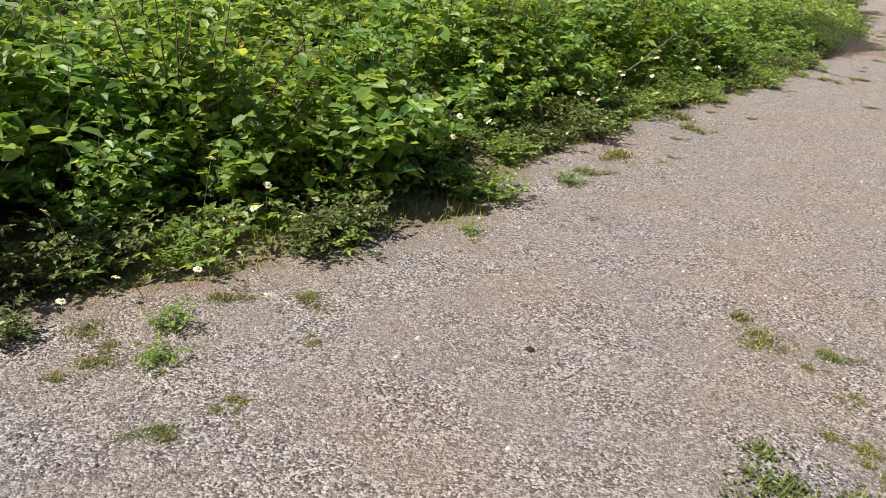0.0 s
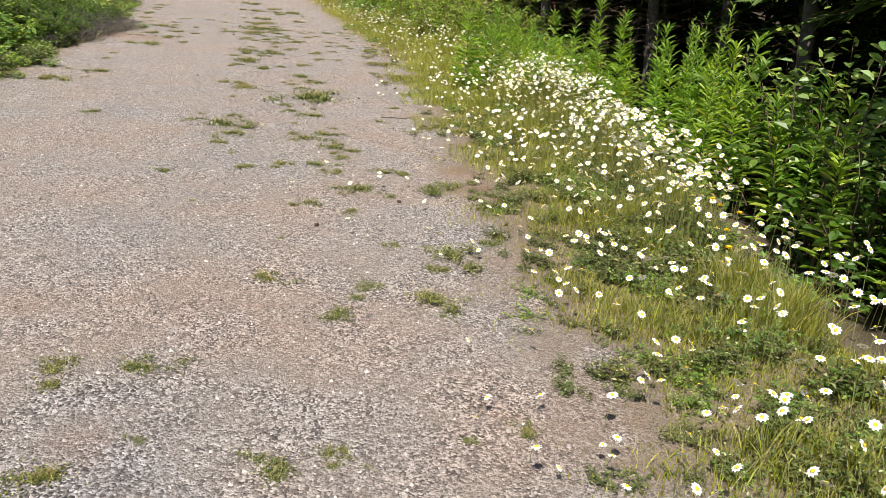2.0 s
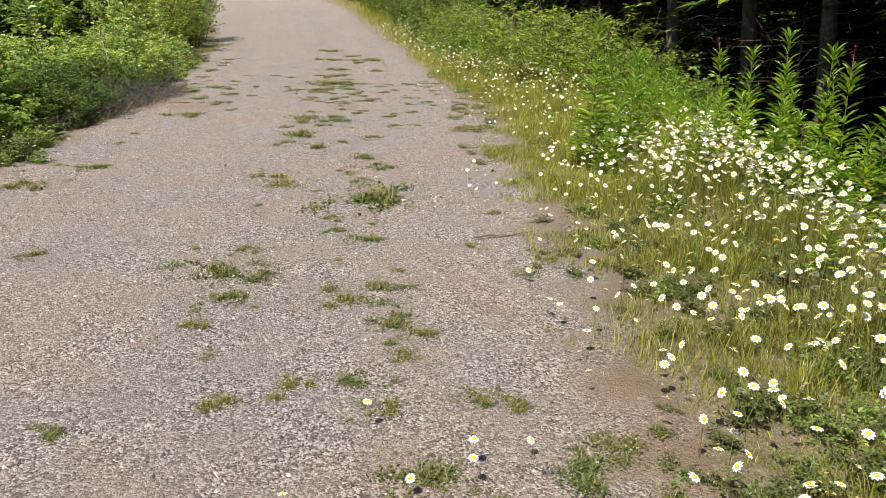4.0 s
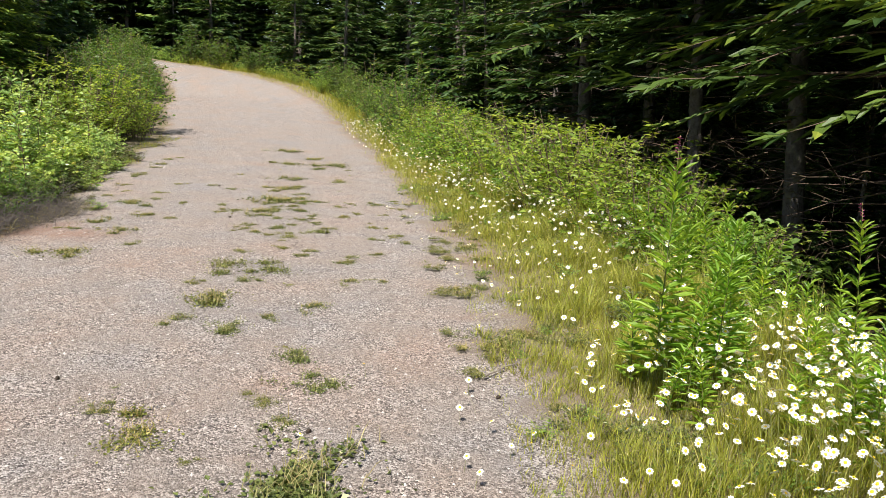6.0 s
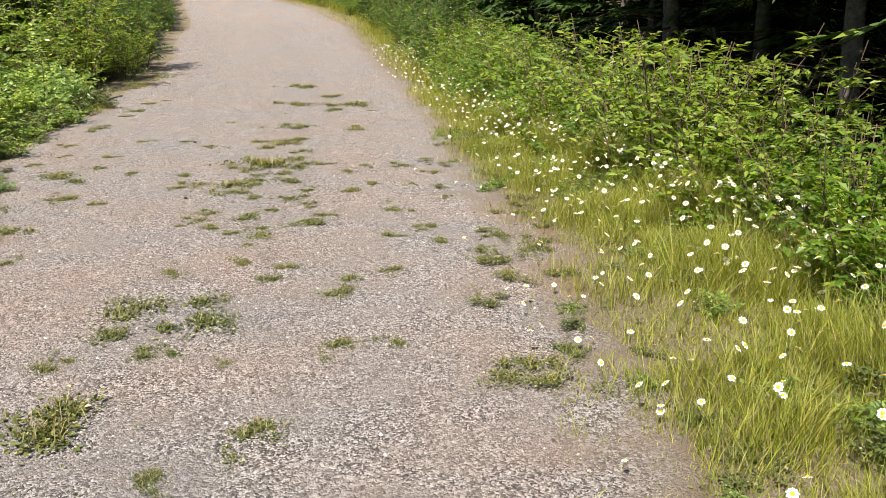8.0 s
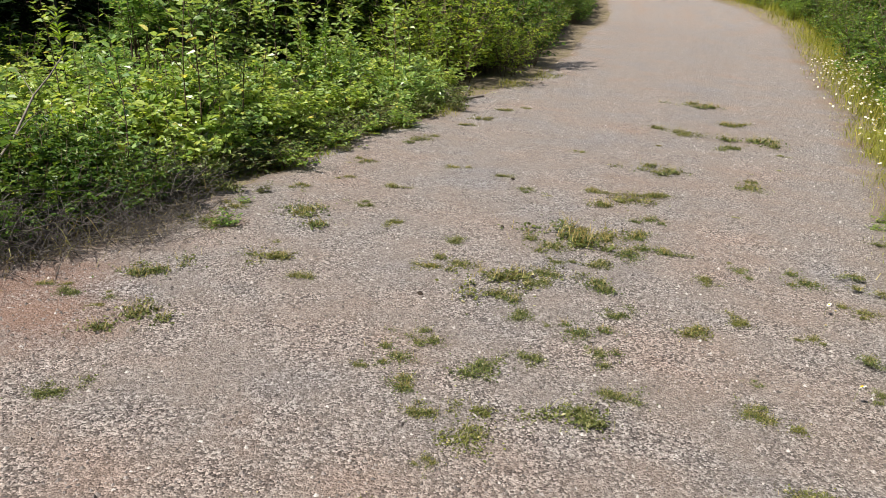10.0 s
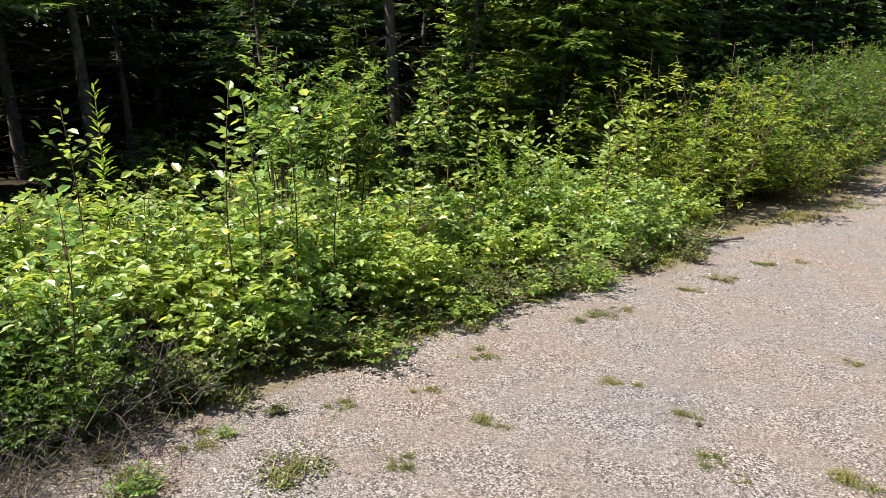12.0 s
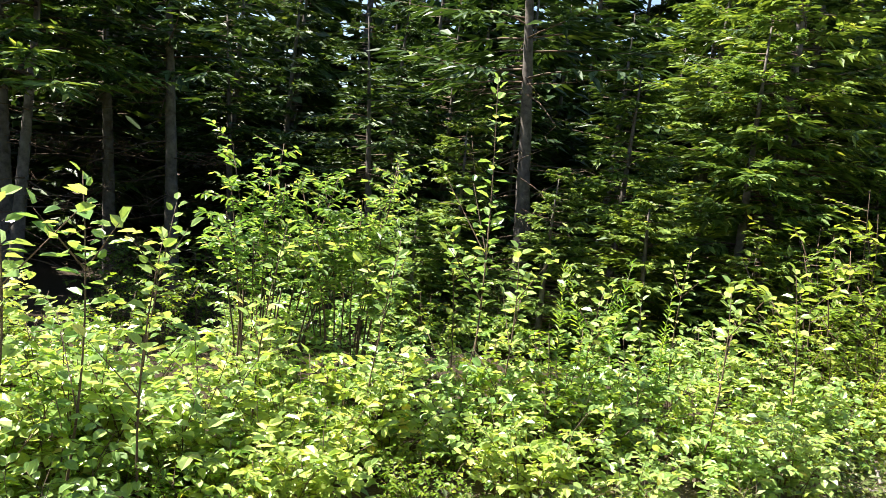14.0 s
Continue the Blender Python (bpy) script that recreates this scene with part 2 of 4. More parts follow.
# ---------------------------------------------------------------- the lie of the land
# q runs along the way, p across it, to the right
ALONG, ACROSS = np.array((0.5, 0.8660254)), np.array((0.8660254, -0.5))
rng = np.random.default_rng(7)
LEFT_Q = [-40, -6, 1, 2.2, 3.2, 5, 8.4, 12.3, 14.7, 17, 18.4, 19.5, 20.5, 21.6, 23.5, 25, 27.8, 34, 39, 46, 53, 60, 70]
LEFT_P = [-2.3, -2.2, -2.05, -1.9, -1.95, -2.3, -2.35, -2.3, -2.3, -2.1, -2.1, -2.7, -2.8, -3.1, -3.1, -3.6, -3.7, -5, -6.3, -7.6, -10, -16, -30]
FOOT_Q = [-40, 1.4, 2.3, 2.9, 3.5, 4.2, 5, 7, 10.2, 13, 14.8, 17.6, 18.8, 19.8, 20.5, 21.4, 23.4, 24.3, 25.2, 26.6, 30, 39, 46, 53, 60, 70]
FOOT_P = [-2.8, -2.8, -2.6, -2.4, -2.25, -2.6, -2.7, -2.7, -2.55, -2.6, -2.65, -2.65, -2.85, -2.85, -3.0, -3.3, -3.2, -3.5, -4.05, -3.8, -3.9, -6.5, -7.8, -10.3, -16.3, -30.3]
RIGHT_Q = [-40, 4.6, 7, 9.9, 13.5, 16.2, 18.9, 21.6, 26.6, 30, 40, 46, 50, 54, 58, 70]
RIGHT_P = [1.8, 1.83, 1.82, 2.05, 2.15, 2.25, 1.9, 1.8, 1.35, 0.9, -0.5, -1.4, -3.5, -8, -14, -27]
BUSH_Q = [-40, 6, 9, 13, 16, 19.8, 23.4, 28.5, 40, 46, 50, 54, 58, 70]
BUSH_P = [3.2, 3.25, 3.7, 4.1, 4.1, 3.2, 2.6, 2.2, 1.0, 0.2, -1.8, -6, -12, -25]
RISE_Q = [-400, 27, 34, 46, 53, 60, 80, 400]
RISE_Z = [0, 0, 0.15, 0.7, 2.0, 2.8, 3.6, 6]


def xy(q, p):
    q, p = np.asarray(q, float), np.asarray(p, float)
    return q * ALONG[0] + p * ACROSS[0], q * ALONG[1] + p * ACROSS[1]


def qp(x, y):
    return x * ALONG[0] + y * ALONG[1], x * ACROSS[0] + y * ACROSS[1]


def left(q):
    return np.interp(q, LEFT_Q, LEFT_P)


def right(q):
    return np.interp(q, RIGHT_Q, RIGHT_P)


def foot(q):
    """Where the bushes on the left begin."""
    return np.interp(q, FOOT_Q, FOOT_P)


def edge(q):
    """Where the gravel gives out on the left."""
    return np.minimum(left(q), foot(q) + 0.3)


def bushes(q):
    return np.interp(q, BUSH_Q, BUSH_P)


def wave(q, p):
    return 0.5 * np.sin(q * 1.7 + 0.6 * np.sin(p * 2.3)) + 0.3 * np.sin(p * 3.1 + q * 0.7) + 0.2 * np.sin(q * 4.3 - p * 2.9)


def land(q, p):
    """Height of the ground: level, falling off into the wood beyond the verge, rising far ahead."""
    z = np.interp(q, RISE_Q, RISE_Z)
    out = np.clip(p - bushes(q), 0, 8)
    z = z - 0.3 * np.minimum(out, 2) - 0.12 * np.clip(out - 2, 0, 6)
    bank = np.clip(edge(q) - p - 0.2, 0, 3)
    z = z + 0.05 * bank
    off = np.clip(np.maximum(edge(q) - p, p - right(q)), 0, 1)
    return z + 0.035 * off * wave(q, p) - 0.02


def road_top(q, p):
    l, r = left(q), right(q)
    f = np.clip((p - l) / (r - l), 0, 1)
    ruts = -0.012 * np.exp(-((f - 0.28) / 0.1) ** 2) - 0.012 * np.exp(-((f - 0.74) / 0.1) ** 2)
    return np.interp(q, RISE_Q, RISE_Z) + 0.02 * np.sin(np.pi * f) - 0.006 + ruts + 0.004 * wave(q * 2, p * 2)


def ground_z(q, p):
    q, p = np.asarray(q, float), np.asarray(p, float)
    inside = (p > edge(q) - 0.02) & (p < right(q))
    return np.where(inside, road_top(q, p), land(q, p))


def mesh_of(name, verts, faces, material_, smooth=True):
    me = bpy.data.meshes.new(name)
    me.from_pydata([tuple(v) for v in np.asarray(verts, float).tolist()], [], faces)
    me.materials.append(material_)
    if smooth:
        me.shade_smooth()
    me.update()
    return me


def grid_mesh(name, qs, ps, height, material_, attr, values):
    """ps: one row of p for each q."""
    rows, cols = ps.shape
    Q = np.repeat(qs[:, None], cols, 1)
    X, Y = xy(Q, ps)
    Z = height(Q, ps)
    i = np.arange(rows * cols).reshape(rows, cols)
    faces = np.stack([i[:-1, :-1], i[:-1, 1:], i[1:, 1:], i[1:, :-1]], -1).reshape(-1, 4)[:, ::-1]
    me = mesh_of(name, np.stack([X, Y, Z], -1).reshape(-1, 3), faces.tolist(), material_)
    a = me.attributes.new(attr, "FLOAT", "POINT")
    a.data.foreach_set("value", values(Q, ps).reshape(-1).astype(np.float32))
    return me


far = np.array([-2500, -900, -300, -120, -60, -30.0])
qs = np.concatenate([far, np.arange(-16, 34, 0.22), np.arange(34, 74, 1.0), [90, 130, 250, 700, 2500]])
ps = np.concatenate([far, np.arange(-20, -7, 1.0), np.arange(-7, 7, 0.16), np.arange(7, 20, 1.0), -far[::-1]])
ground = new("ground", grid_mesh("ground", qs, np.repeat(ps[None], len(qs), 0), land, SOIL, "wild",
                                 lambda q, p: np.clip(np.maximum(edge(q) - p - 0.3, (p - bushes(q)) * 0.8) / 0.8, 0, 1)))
tagged(ground, "dry brown soil and moss under wild plants beside the track", "ground", kind="structure")

qs = np.concatenate([np.arange(-30, -8, 1.0), np.arange(-8, 34, 0.1), np.arange(34, 68, 0.6)])
f = np.linspace(0, 1, 41)
jl, jr = edge(qs) + 0.10 * wave(qs * 1.9, 0.3) + 0.05 * wave(qs * 6, 1.7) - 0.1, right(qs) + 0.12 * wave(qs * 1.6, 4.3) + 0.06 * wave(qs * 5, 2.2) + 0.5
ps = jl[:, None] + (jr - jl)[:, None] * f[None]


def road_shape(q, p):
    z = road_top(q, p)
    z[:, 0] -= 0.05
    z[:, -1] -= 0.05
    return z


road = new("road", grid_mesh("road", qs, ps, road_shape, GRAVEL, "edge",
                             lambda q, p: np.clip(1 - np.minimum(p - jl[:, None], (jr[:, None] - p) * 0.6) / 0.55, 0, 1)))
RUST = [(6.75, 15.7, 0.5, 1.0), (7.05, 15.2, 0.35, 0.7), (7.5, 16.9, 0.13, 1.0), (7.36, 17.07, 0.12, 1.0), (6.2, 7.36, 0.2, 0.6), (4.56, 7.8, 0.14, 0.7), (2.75, 4.2, 0.2, 0.5), (8.8, 11.17, 0.2, 0.5), (8.1, 14.4, 0.3, 0.35), (0.9, 4.2, 0.6, 0.3), (2.6, 6.2, 0.7, 0.25)]


def redden(q, p):
    x, y = xy(q, p)
    return sum(k * np.exp(-((x - a) ** 2 + (y - b) ** 2) / r ** 2) for a, b, r, k in RUST)


a = road.data.attributes.new("red", "FLOAT", "POINT")
a.data.foreach_set("value", redden(np.repeat(qs[:, None], ps.shape[1], 1), ps).reshape(-1).astype(np.float32))
tagged(road, "pinkish grey crushed gravel track with sandy reddish patches", "road", kind="structure")

# ---------------------------------------------------------------- plant parts


def unit(v):
    return v / np.maximum(np.linalg.norm(v, axis=-1, keepdims=True), 1e-9)


def leaves(base, axis, normal, length, width, fold=0.25, wide=0.42, simple=False):
    """Ovate leaves folded along the rib, as vertices and quads: base and axis for each, with length and width."""
    n = len(base)
    axis = unit(axis)
    side = unit(np.cross(axis, normal))
    up = unit(np.cross(side, axis))
    L, W = np.broadcast_to(length, n)[:, None], np.broadcast_to(width, n)[:, None] * 0.5
    tip = base + axis * L - up * L * 0.10
    if simple:
        mid = base + axis * L * wide + up * W * fold
        v = np.stack([base, mid + side * W, tip, mid - side * W], 1).reshape(-1, 3)
        i = np.arange(n)[:, None] * 4
        return v, np.concatenate([i + np.array([[0, 2, 1]]), i + np.array([[0, 3, 2]])], 0)
    l1 = base + axis * L * (wide - 0.17) + side * W * 0.85 + up * W * fold
    l2 = base + axis * L * (wide + 0.25) + side * W * 0.8 + up * W * fold
    r1 = base + axis * L * (wide - 0.17) - side * W * 0.85 + up * W * fold
    r2 = base + axis * L * (wide + 0.25) - side * W * 0.8 + up * W * fold
    v = np.stack([base, l1, l2, tip, r2, r1], 1).reshape(-1, 3)
    i = np.arange(n)[:, None] * 6
    return v, np.concatenate([i + np.array([[0, 3, 2, 1]]), i + np.array([[0, 5, 4, 3]])], 0)


def blades(base, top, width):
    """Grass blades, bent: a quad and a triangle each."""
    n = len(base)
    d = top - base
    side = unit(np.cross(d, np.array([0, 0, 1.0]) + rng.normal(0, 0.2, (n, 3)))) * np.broadcast_to(width, n)[:, None] * 0.5
    mid = base + d * 0.55 + np.array([0, 0, 1.0]) * np.linalg.norm(d, axis=1)[:, None] * 0.12
    v = np.stack([base - side, base + side, mid + side * 0.8, mid - side * 0.8, top], 1).reshape(-1, 3)
    i = np.arange(n)[:, None] * 5
    return v, (i + np.array([[0, 1, 2, 3]])).tolist() + (i + np.array([[3, 2, 4]])).tolist()


def tubes(paths, radii, sides=4):
    """Stems: each path is k x 3 points, each radius row k."""
    vs, fs, o = [], [], 0
    ring = np.linspace(0, 2 * np.pi, sides, endpoint=False)
    for path, rad in zip(paths, radii):
        path = np.asarray(path, float)
        d = unit(np.gradient(path, axis=0))
        ref = np.where(np.abs(d[:, 2:3]) > 0.9, np.array([[1.0, 0, 0]]), np.array([[0, 0, 1.0]]))
        a = unit(np.cross(d, ref))
        b = np.cross(d, a)
        k = len(path)
        r = np.broadcast_to(rad, k)[:, None, None]
        v = path[:, None] + r * (np.cos(ring)[None, :, None] * a[:, None] + np.sin(ring)[None, :, None] * b[:, None])
        vs.append(v.reshape(-1, 3))
        i = o + np.arange(k * sides).reshape(k, sides)
        j = np.roll(i, -1, 1)
        fs += np.stack([i[:-1], j[:-1], j[1:], i[1:]], -1).reshape(-1, 4).tolist()
        fs.append(i[-1].tolist())
        o += k * sides
    return np.concatenate(vs), fs


class Pile:
    """Gathers many small pieces into one mesh."""

    def __init__(self):
        self.v, self.f, self.n = [], [], 0

    def add(self, v, f):
        self.v.append(v)
        self.f += (np.asarray(f) + self.n).tolist() if isinstance(f, np.ndarray) else [[k + self.n for k in q] for q in f]
        self.n += len(v)

    def mesh(self, name, material_, smooth=False):
        return mesh_of(name, np.concatenate(self.v), self.f, material_, smooth)


def part(name, mesh, parent, label=""):
    ob = new(name, mesh)
    ob.parent = parent
    if label:
        ob["label"] = label
    return ob


def thing(name, label, category, group=""):
    return tagged(new(name), label, category, group)


def put(proto, q, p, turn=0.0, size=1.0, sink=0.0, tip=0.0, lean=0.0, slant=None):
    """A copy of a plant, standing at q, p; slant: degrees by which it leans along x and y."""
    if slant:
        c, k = math.cos(turn), math.sin(turn)
        lean, tip = slant[0] * c + slant[1] * k, slant[0] * k - slant[1] * c
    x, y = xy(q, p)
    ob = copy_thing(proto, pose(float(x), float(y), float(ground_z(q, p)) - sink, tip, lean, math.degrees(turn)))
    ob.scale = (size, size, size)
    return ob


class Bank:
    """Many small plants past counting, joined by material."""

    def __init__(self):
        self.piles = {}

    def sow(self, proto, q, p, turn, size, sink=0.02):
        x, y = xy(q, p)
        c, k = math.cos(turn), math.sin(turn)
        turned = np.array([[c, -k, 0], [k, c, 0], [0, 0, 1.0]]) * size
        at = np.array([float(x), float(y), float(ground_z(q, p)) - sink])
        for ob in proto.children_recursive:
            me = ob.data
            v = np.empty(len(me.vertices) * 3)
            me.vertices.foreach_get("co", v)
            pile = self.piles.setdefault((ob.name.split(".")[0], me.materials[0].name), Pile())
            pile.add(v.reshape(-1, 3) @ turned.T + at, [list(f.vertices) for f in me.polygons])

    def grow(self, name, label, category):
        root = tagged(new(name), label, category, kind="stuff")
        for (kind, mat), pile in self.piles.items():
            tagged(part(kind, pile.mesh(kind, bpy.data.materials[mat]), root), kind="stuff")


PROTOS = []


def away(ob):
    """First of its kind: taken out again once it has been copied."""
    PROTOS.append(ob)
    return ob


# ---------------------------------------------------------------- shrubs


def shrub(name, label, category, height, spread, stems, leaf, slim, leaf_mat, twigs=7, per=9, droop=0.25, group="roadside shrubs", bare=0.12, simple=False):
    root = thing(name, label, category, group)
    paths, radii, B, A, N = [], [], [], [], []
    for s in range(stems):
        a = rng.uniform(0, 2 * np.pi)
        r = spread * math.sqrt(rng.uniform(0, 1))
        h = height * rng.uniform(0.55, 1.0) * (1 - 0.35 * r / spread)
        foot = np.array([math.cos(a), math.sin(a), 0]) * r * 0.45
        head = np.array([math.cos(a) * r, math.sin(a) * r, h]) + np.append(rng.normal(0, 0.06, 2), 0)
        t = np.linspace(0, 1, 6)[:, None]
        path = foot + (head - foot) * t + np.array([math.cos(a), math.sin(a), 0]) * (np.sin(t * np.pi) * -0.05) + rng.normal(0, 0.012, (6, 3)) * t
        paths.append(path)
        radii.append(np.linspace(0.006, 0.002, 6) * (height ** 0.5))
        for w in range(twigs):
            u = bare + (1 - bare) * (w + rng.uniform(0, 1)) / twigs
            i = min(int(u * 5), 4)
            at = path[i] + (path[i + 1] - path[i]) * (u * 5 - i)
            b = rng.uniform(0, 2 * np.pi)
            out = np.array([math.cos(b), math.sin(b), rng.uniform(0.05, 0.7)])
            ln = (0.13 + 0.32 * spread * (1 - u * 0.6)) * rng.uniform(0.6, 1.2)
            end = at + out / np.linalg.norm(out) * ln
            paths.append(np.stack([at, end]))
            radii.append(np.array([0.0025, 0.001]))
            k = per
            tt = (np.arange(k) + rng.uniform(0.2, 0.9, k)) / k
            B.append(at + (end - at) * tt[:, None])
            sidev = np.cross(out, [0, 0, 1.0])
            sg = np.where(np.arange(k) % 2 == 0, 1.0, -1.0)[:, None]
            ax = sidev[None] * sg * 0.9 + out[None] * 0.6 + rng.normal(0, 0.35, (k, 3)) + np.array([0, 0, -droop])
            A.append(ax)
            N.append(np.array([0, 0, 1.0]) + rng.normal(0, 0.38, (k, 3)))
    B, A, N = np.concatenate(B), np.concatenate(A), np.concatenate(N)
    keep = B[:, 2] > 0.04
    B, A, N = B[keep], A[keep], N[keep]
    ln = leaf * rng.uniform(0.55, 1.25, len(B))
    v, f = tubes(paths, radii, 3)
    frame_ = tagged(part("woody_frame", mesh_of("woody_frame", v, f, TWIG), root, "thin brown branching stems"), kind="stuff")
    v, f = leaves(B, A, N, ln, ln * slim * (1.15 if simple else 1.0), simple=simple)
    part("foliage", mesh_of("foliage", v, f.tolist(), leaf_mat, False), frame_)
    return away(root)


BROAD = [shrub("leafy_shrub", "bright green broad-leaved shrub crowding the edge of the track", "shrub", h, s, 13, 0.092, 0.68, LEAF, 6, 8) for h, s in ((1.05, 0.62), (1.25, 0.6), (0.9, 0.65), (1.15, 0.55))]
FINE = [shrub("small_leaved_bush", "dense mid-green bush with small narrow leaves", "shrub", h, s, 16, 0.06, 0.5, LEAF_DARK, 7, 10, simple=True) for h, s in ((0.95, 0.6), (1.2, 0.6), (0.75, 0.6))]
WILLOWS = [shrub("willow_bush", "pale green willow bush with slender leaves", "shrub", h, s, 16, 0.07, 0.36, WILLOW, 8, 9, 0.1, simple=True) for h, s in ((1.5, 0.75), (1.3, 0.65))]
LOW = [shrub("low_herb_clump", "low tangled clump of green herbs at the track's edge", "herb", h, s, 10, 0.052, 0.5, LEAF if k < 2 else WEED, 4, 8, 0.1, "verge herbs", 0.02, simple=True) for k, (h, s) in enumerate(((0.34, 0.3), (0.28, 0.32), (0.4, 0.28)))]
TALL = [shrub("tall_bush", "tall green bush overhanging the gravel, darkened for shade in its leaf colour", "shrub", 2.5, 1.1, 24, 0.09, 0.55, SHADE_LEAF, 10, 9, simple=True) for k in range(2)]
ALDERS = [shrub("alder_bush", "alder bush with pale yellowish green leaves, sunlight put into their colour", "shrub", h, s, 13, 0.09, 0.66, SUNLIT_ALDER, 6, 8) for h, s in ((1.05, 0.62), (1.25, 0.6), (0.9, 0.65), (1.15, 0.55))]
ROWAN = [shrub("rowan_bush", "small-leaved bush raised on bare stems before the wood", "shrub", 2.05, 0.5, 17, 0.06, 0.5, LEAF, 11, 11, bare=0.64)]
BIG = [shrub("large_leaved_shrub", "low shrub with large bright rounded leaves leaning over the gravel", "shrub", 0.8, 0.5, 9, 0.1, 0.75, LEAF, 5, 6, bare=0.25)]
SHADY = [shrub("shaded_bush", "leafy bush in front of the dark wood, with shade put into its green", "shrub", h, s, 14, 0.075, 0.6, SHADE_LEAF, 6, 8) for h, s in ((1.25, 0.62), (1.4, 0.65))]

# left of the way
for q in np.concatenate([np.arange(-8, -2, 1.6), np.arange(-1.6, 26.0, 0.42)]):
    for lane, (off, kinds) in enumerate(((0.05, LOW), (0.3, BROAD + FINE[:1]), (0.85, BROAD + FINE), (1.6, BROAD), (2.45, BROAD + WILLOWS[1:]), (3.4, BROAD + FINE))):
        if lane == 0 and rng.uniform() < 0.3 or lane > 2 and rng.uniform() < 0.45:
            continue
        qq = q + rng.uniform(-0.22, 0.22)
        if qq > 17.2:
            kinds = [ALDERS[BROAD.index(k)] if k in BROAD else k for k in kinds]
        kind = kinds[rng.integers(len(kinds))]
        size = rng.uniform(0.66, 1.1) * (0.78 if lane == 1 else 1.0)
        if 14.6 < qq < 17.9 and lane < 2:
            continue
        if qq < 11 and lane > 1:
            size *= 1.35
        if lane > 3:
            size *= 0.85
        if 18.2 < qq:
            size *= 0.85 if lane > 1 else 0.92
        put(kind, qq, float(foot(qq)) - off - rng.uniform(-0.1, 0.18), rng.uniform(0, 6.3), size, 0.03)
for q, p, s in ((18.4, -3.5, 0.8), (18.9, -3.7, 0.85), (19.3, -3.4, 0.8), (19.8, -3.6, 0.85), (20.2, -3.9, 0.85), (20.7, -3.7, 0.8), (19.1, -4.3, 0.9), (19.9, -4.4, 0.9), (21.2, -4.2, 0.8), (18.3, -4.4, 0.9), (20.8, -4.6, 0.85), (21.9, -4.3, 0.8), (22.6, -4.2, 0.75)):
    put(ALDERS[rng.integers(4)], q, p, rng.uniform(0, 6.3), s, 0.03)
# the tall willows and the shade-tinted tall bushes past the clearing
for q, p, s in ((26.3, -4.6, 1.5), (27.0, -4.8, 1.7), (26.0, -5.4, 1.7), (27.8, -5.1, 1.7), (25.6, -4.7, 0.85), (26.9, -5.8, 1.7), (28.5, -4.6, 1.2)):
    put(WILLOWS[rng.integers(2)], q, p, rng.uniform(0, 6.3), s, 0.03)
for q in np.arange(28.6, 56, 1.0):
    for off in (0.7, 1.6, 2.7):
        kind = TALL[rng.integers(2)] if off > 1 else (TALL + WILLOWS)[rng.integers(4)]
        qq = q + rng.uniform(-0.4, 0.4)
        put(kind, qq, float(foot(qq)) - off - rng.uniform(0, 0.4), rng.uniform(0, 6.3), rng.uniform(0.8, 1.05) * (0.8 if off < 1 and not (30 < qq < 32.5 or 35 < qq < 38) else 1.1), 0.03)

HERBS = Bank()
for k in range(170):
    q = rng.uniform(-1, 14.5) if k < 130 else rng.uniform(18.6, 25)
    HERBS.sow(LOW[rng.integers(3)], q, float(foot(q)) + rng.normal(0.08, 0.14), rng.uniform(0, 6.3), rng.uniform(0.45, 1.0))
for q, p, s in ((3.45, -2.62, 1.05), (3.1, -2.85, 1.15), (3.75, -2.95, 1.1), (2.5, -3.05, 0.95)):
    put(BIG[0], q, p, rng.uniform(0, 6.3), s, 0.02)

# right of the way, behind the flower strip
for q in np.concatenate([np.arange(-6, 3, 1.5), np.arange(3, 31, 0.45)]):
    for lane, (off, kinds) in enumerate(((0.0, FINE + LOW), (0.45, FINE + BROAD[:2]), (1.05, BROAD + WILLOWS))):
        near = q < 11.4
        # the near bushes take the leaf colour that has shade in it
        if near:
            kinds = (LOW, SHADY, SHADY + WILLOWS)[lane]
        elif q > 16.5:
            kinds = (FINE + LOW, FINE + WILLOWS, WILLOWS + FINE[1:2])[lane]
        if near and lane < 2 and rng.uniform() < 0.5:
            continue
        qq = q + rng.uniform(-0.22, 0.22)
        size = rng.uniform(0.8, 1.12)
        if near and lane:
            size *= 1.2
        if qq > 16.5 and lane:
            size *= 1.45
        if 11.4 < qq < 15.5:
            size *= (0.6, 0.5, 0.4)[lane]
        put(kinds[rng.integers(len(kinds))], qq, float(bushes(qq)) + off + (0.75 if near and lane else 0.1) + rng.uniform(-0.15, 0.2), rng.uniform(0, 6.3), size, 0.03)
for q in np.arange(30, 60, 1.1):
    for off in (0.3, 1.4, 2.6):
        kind = (TALL + WILLOWS + BROAD)[rng.integers(8)]
        qq = q + rng.uniform(-0.4, 0.4)
        put(kind, qq, float(bushes(qq)) + off + rng.uniform(-0.2, 0.3), rng.uniform(0, 6.3), rng.uniform(0.8, 1.2), 0.03)
# herbs strewn through the flower strip and along the left edge
for k in range(480):
    q = rng.uniform(2.5, 22) if k < 210 else rng.uniform(2.8, 11)
    u = rng.beta(1.5, 1.2)
    (put if k % 4 == 0 else HERBS.sow)(LOW[(0, 2, 2, 2)[rng.integers(4)] if q < 11 else rng.integers(3)], q, float(right(q) + (bushes(q) - right(q)) * u), rng.uniform(0, 6.3), rng.uniform(0.35, 0.75) * (0.5 + 0.6 * u) * (0.8 if q < 11 else 1.0), 0.02)
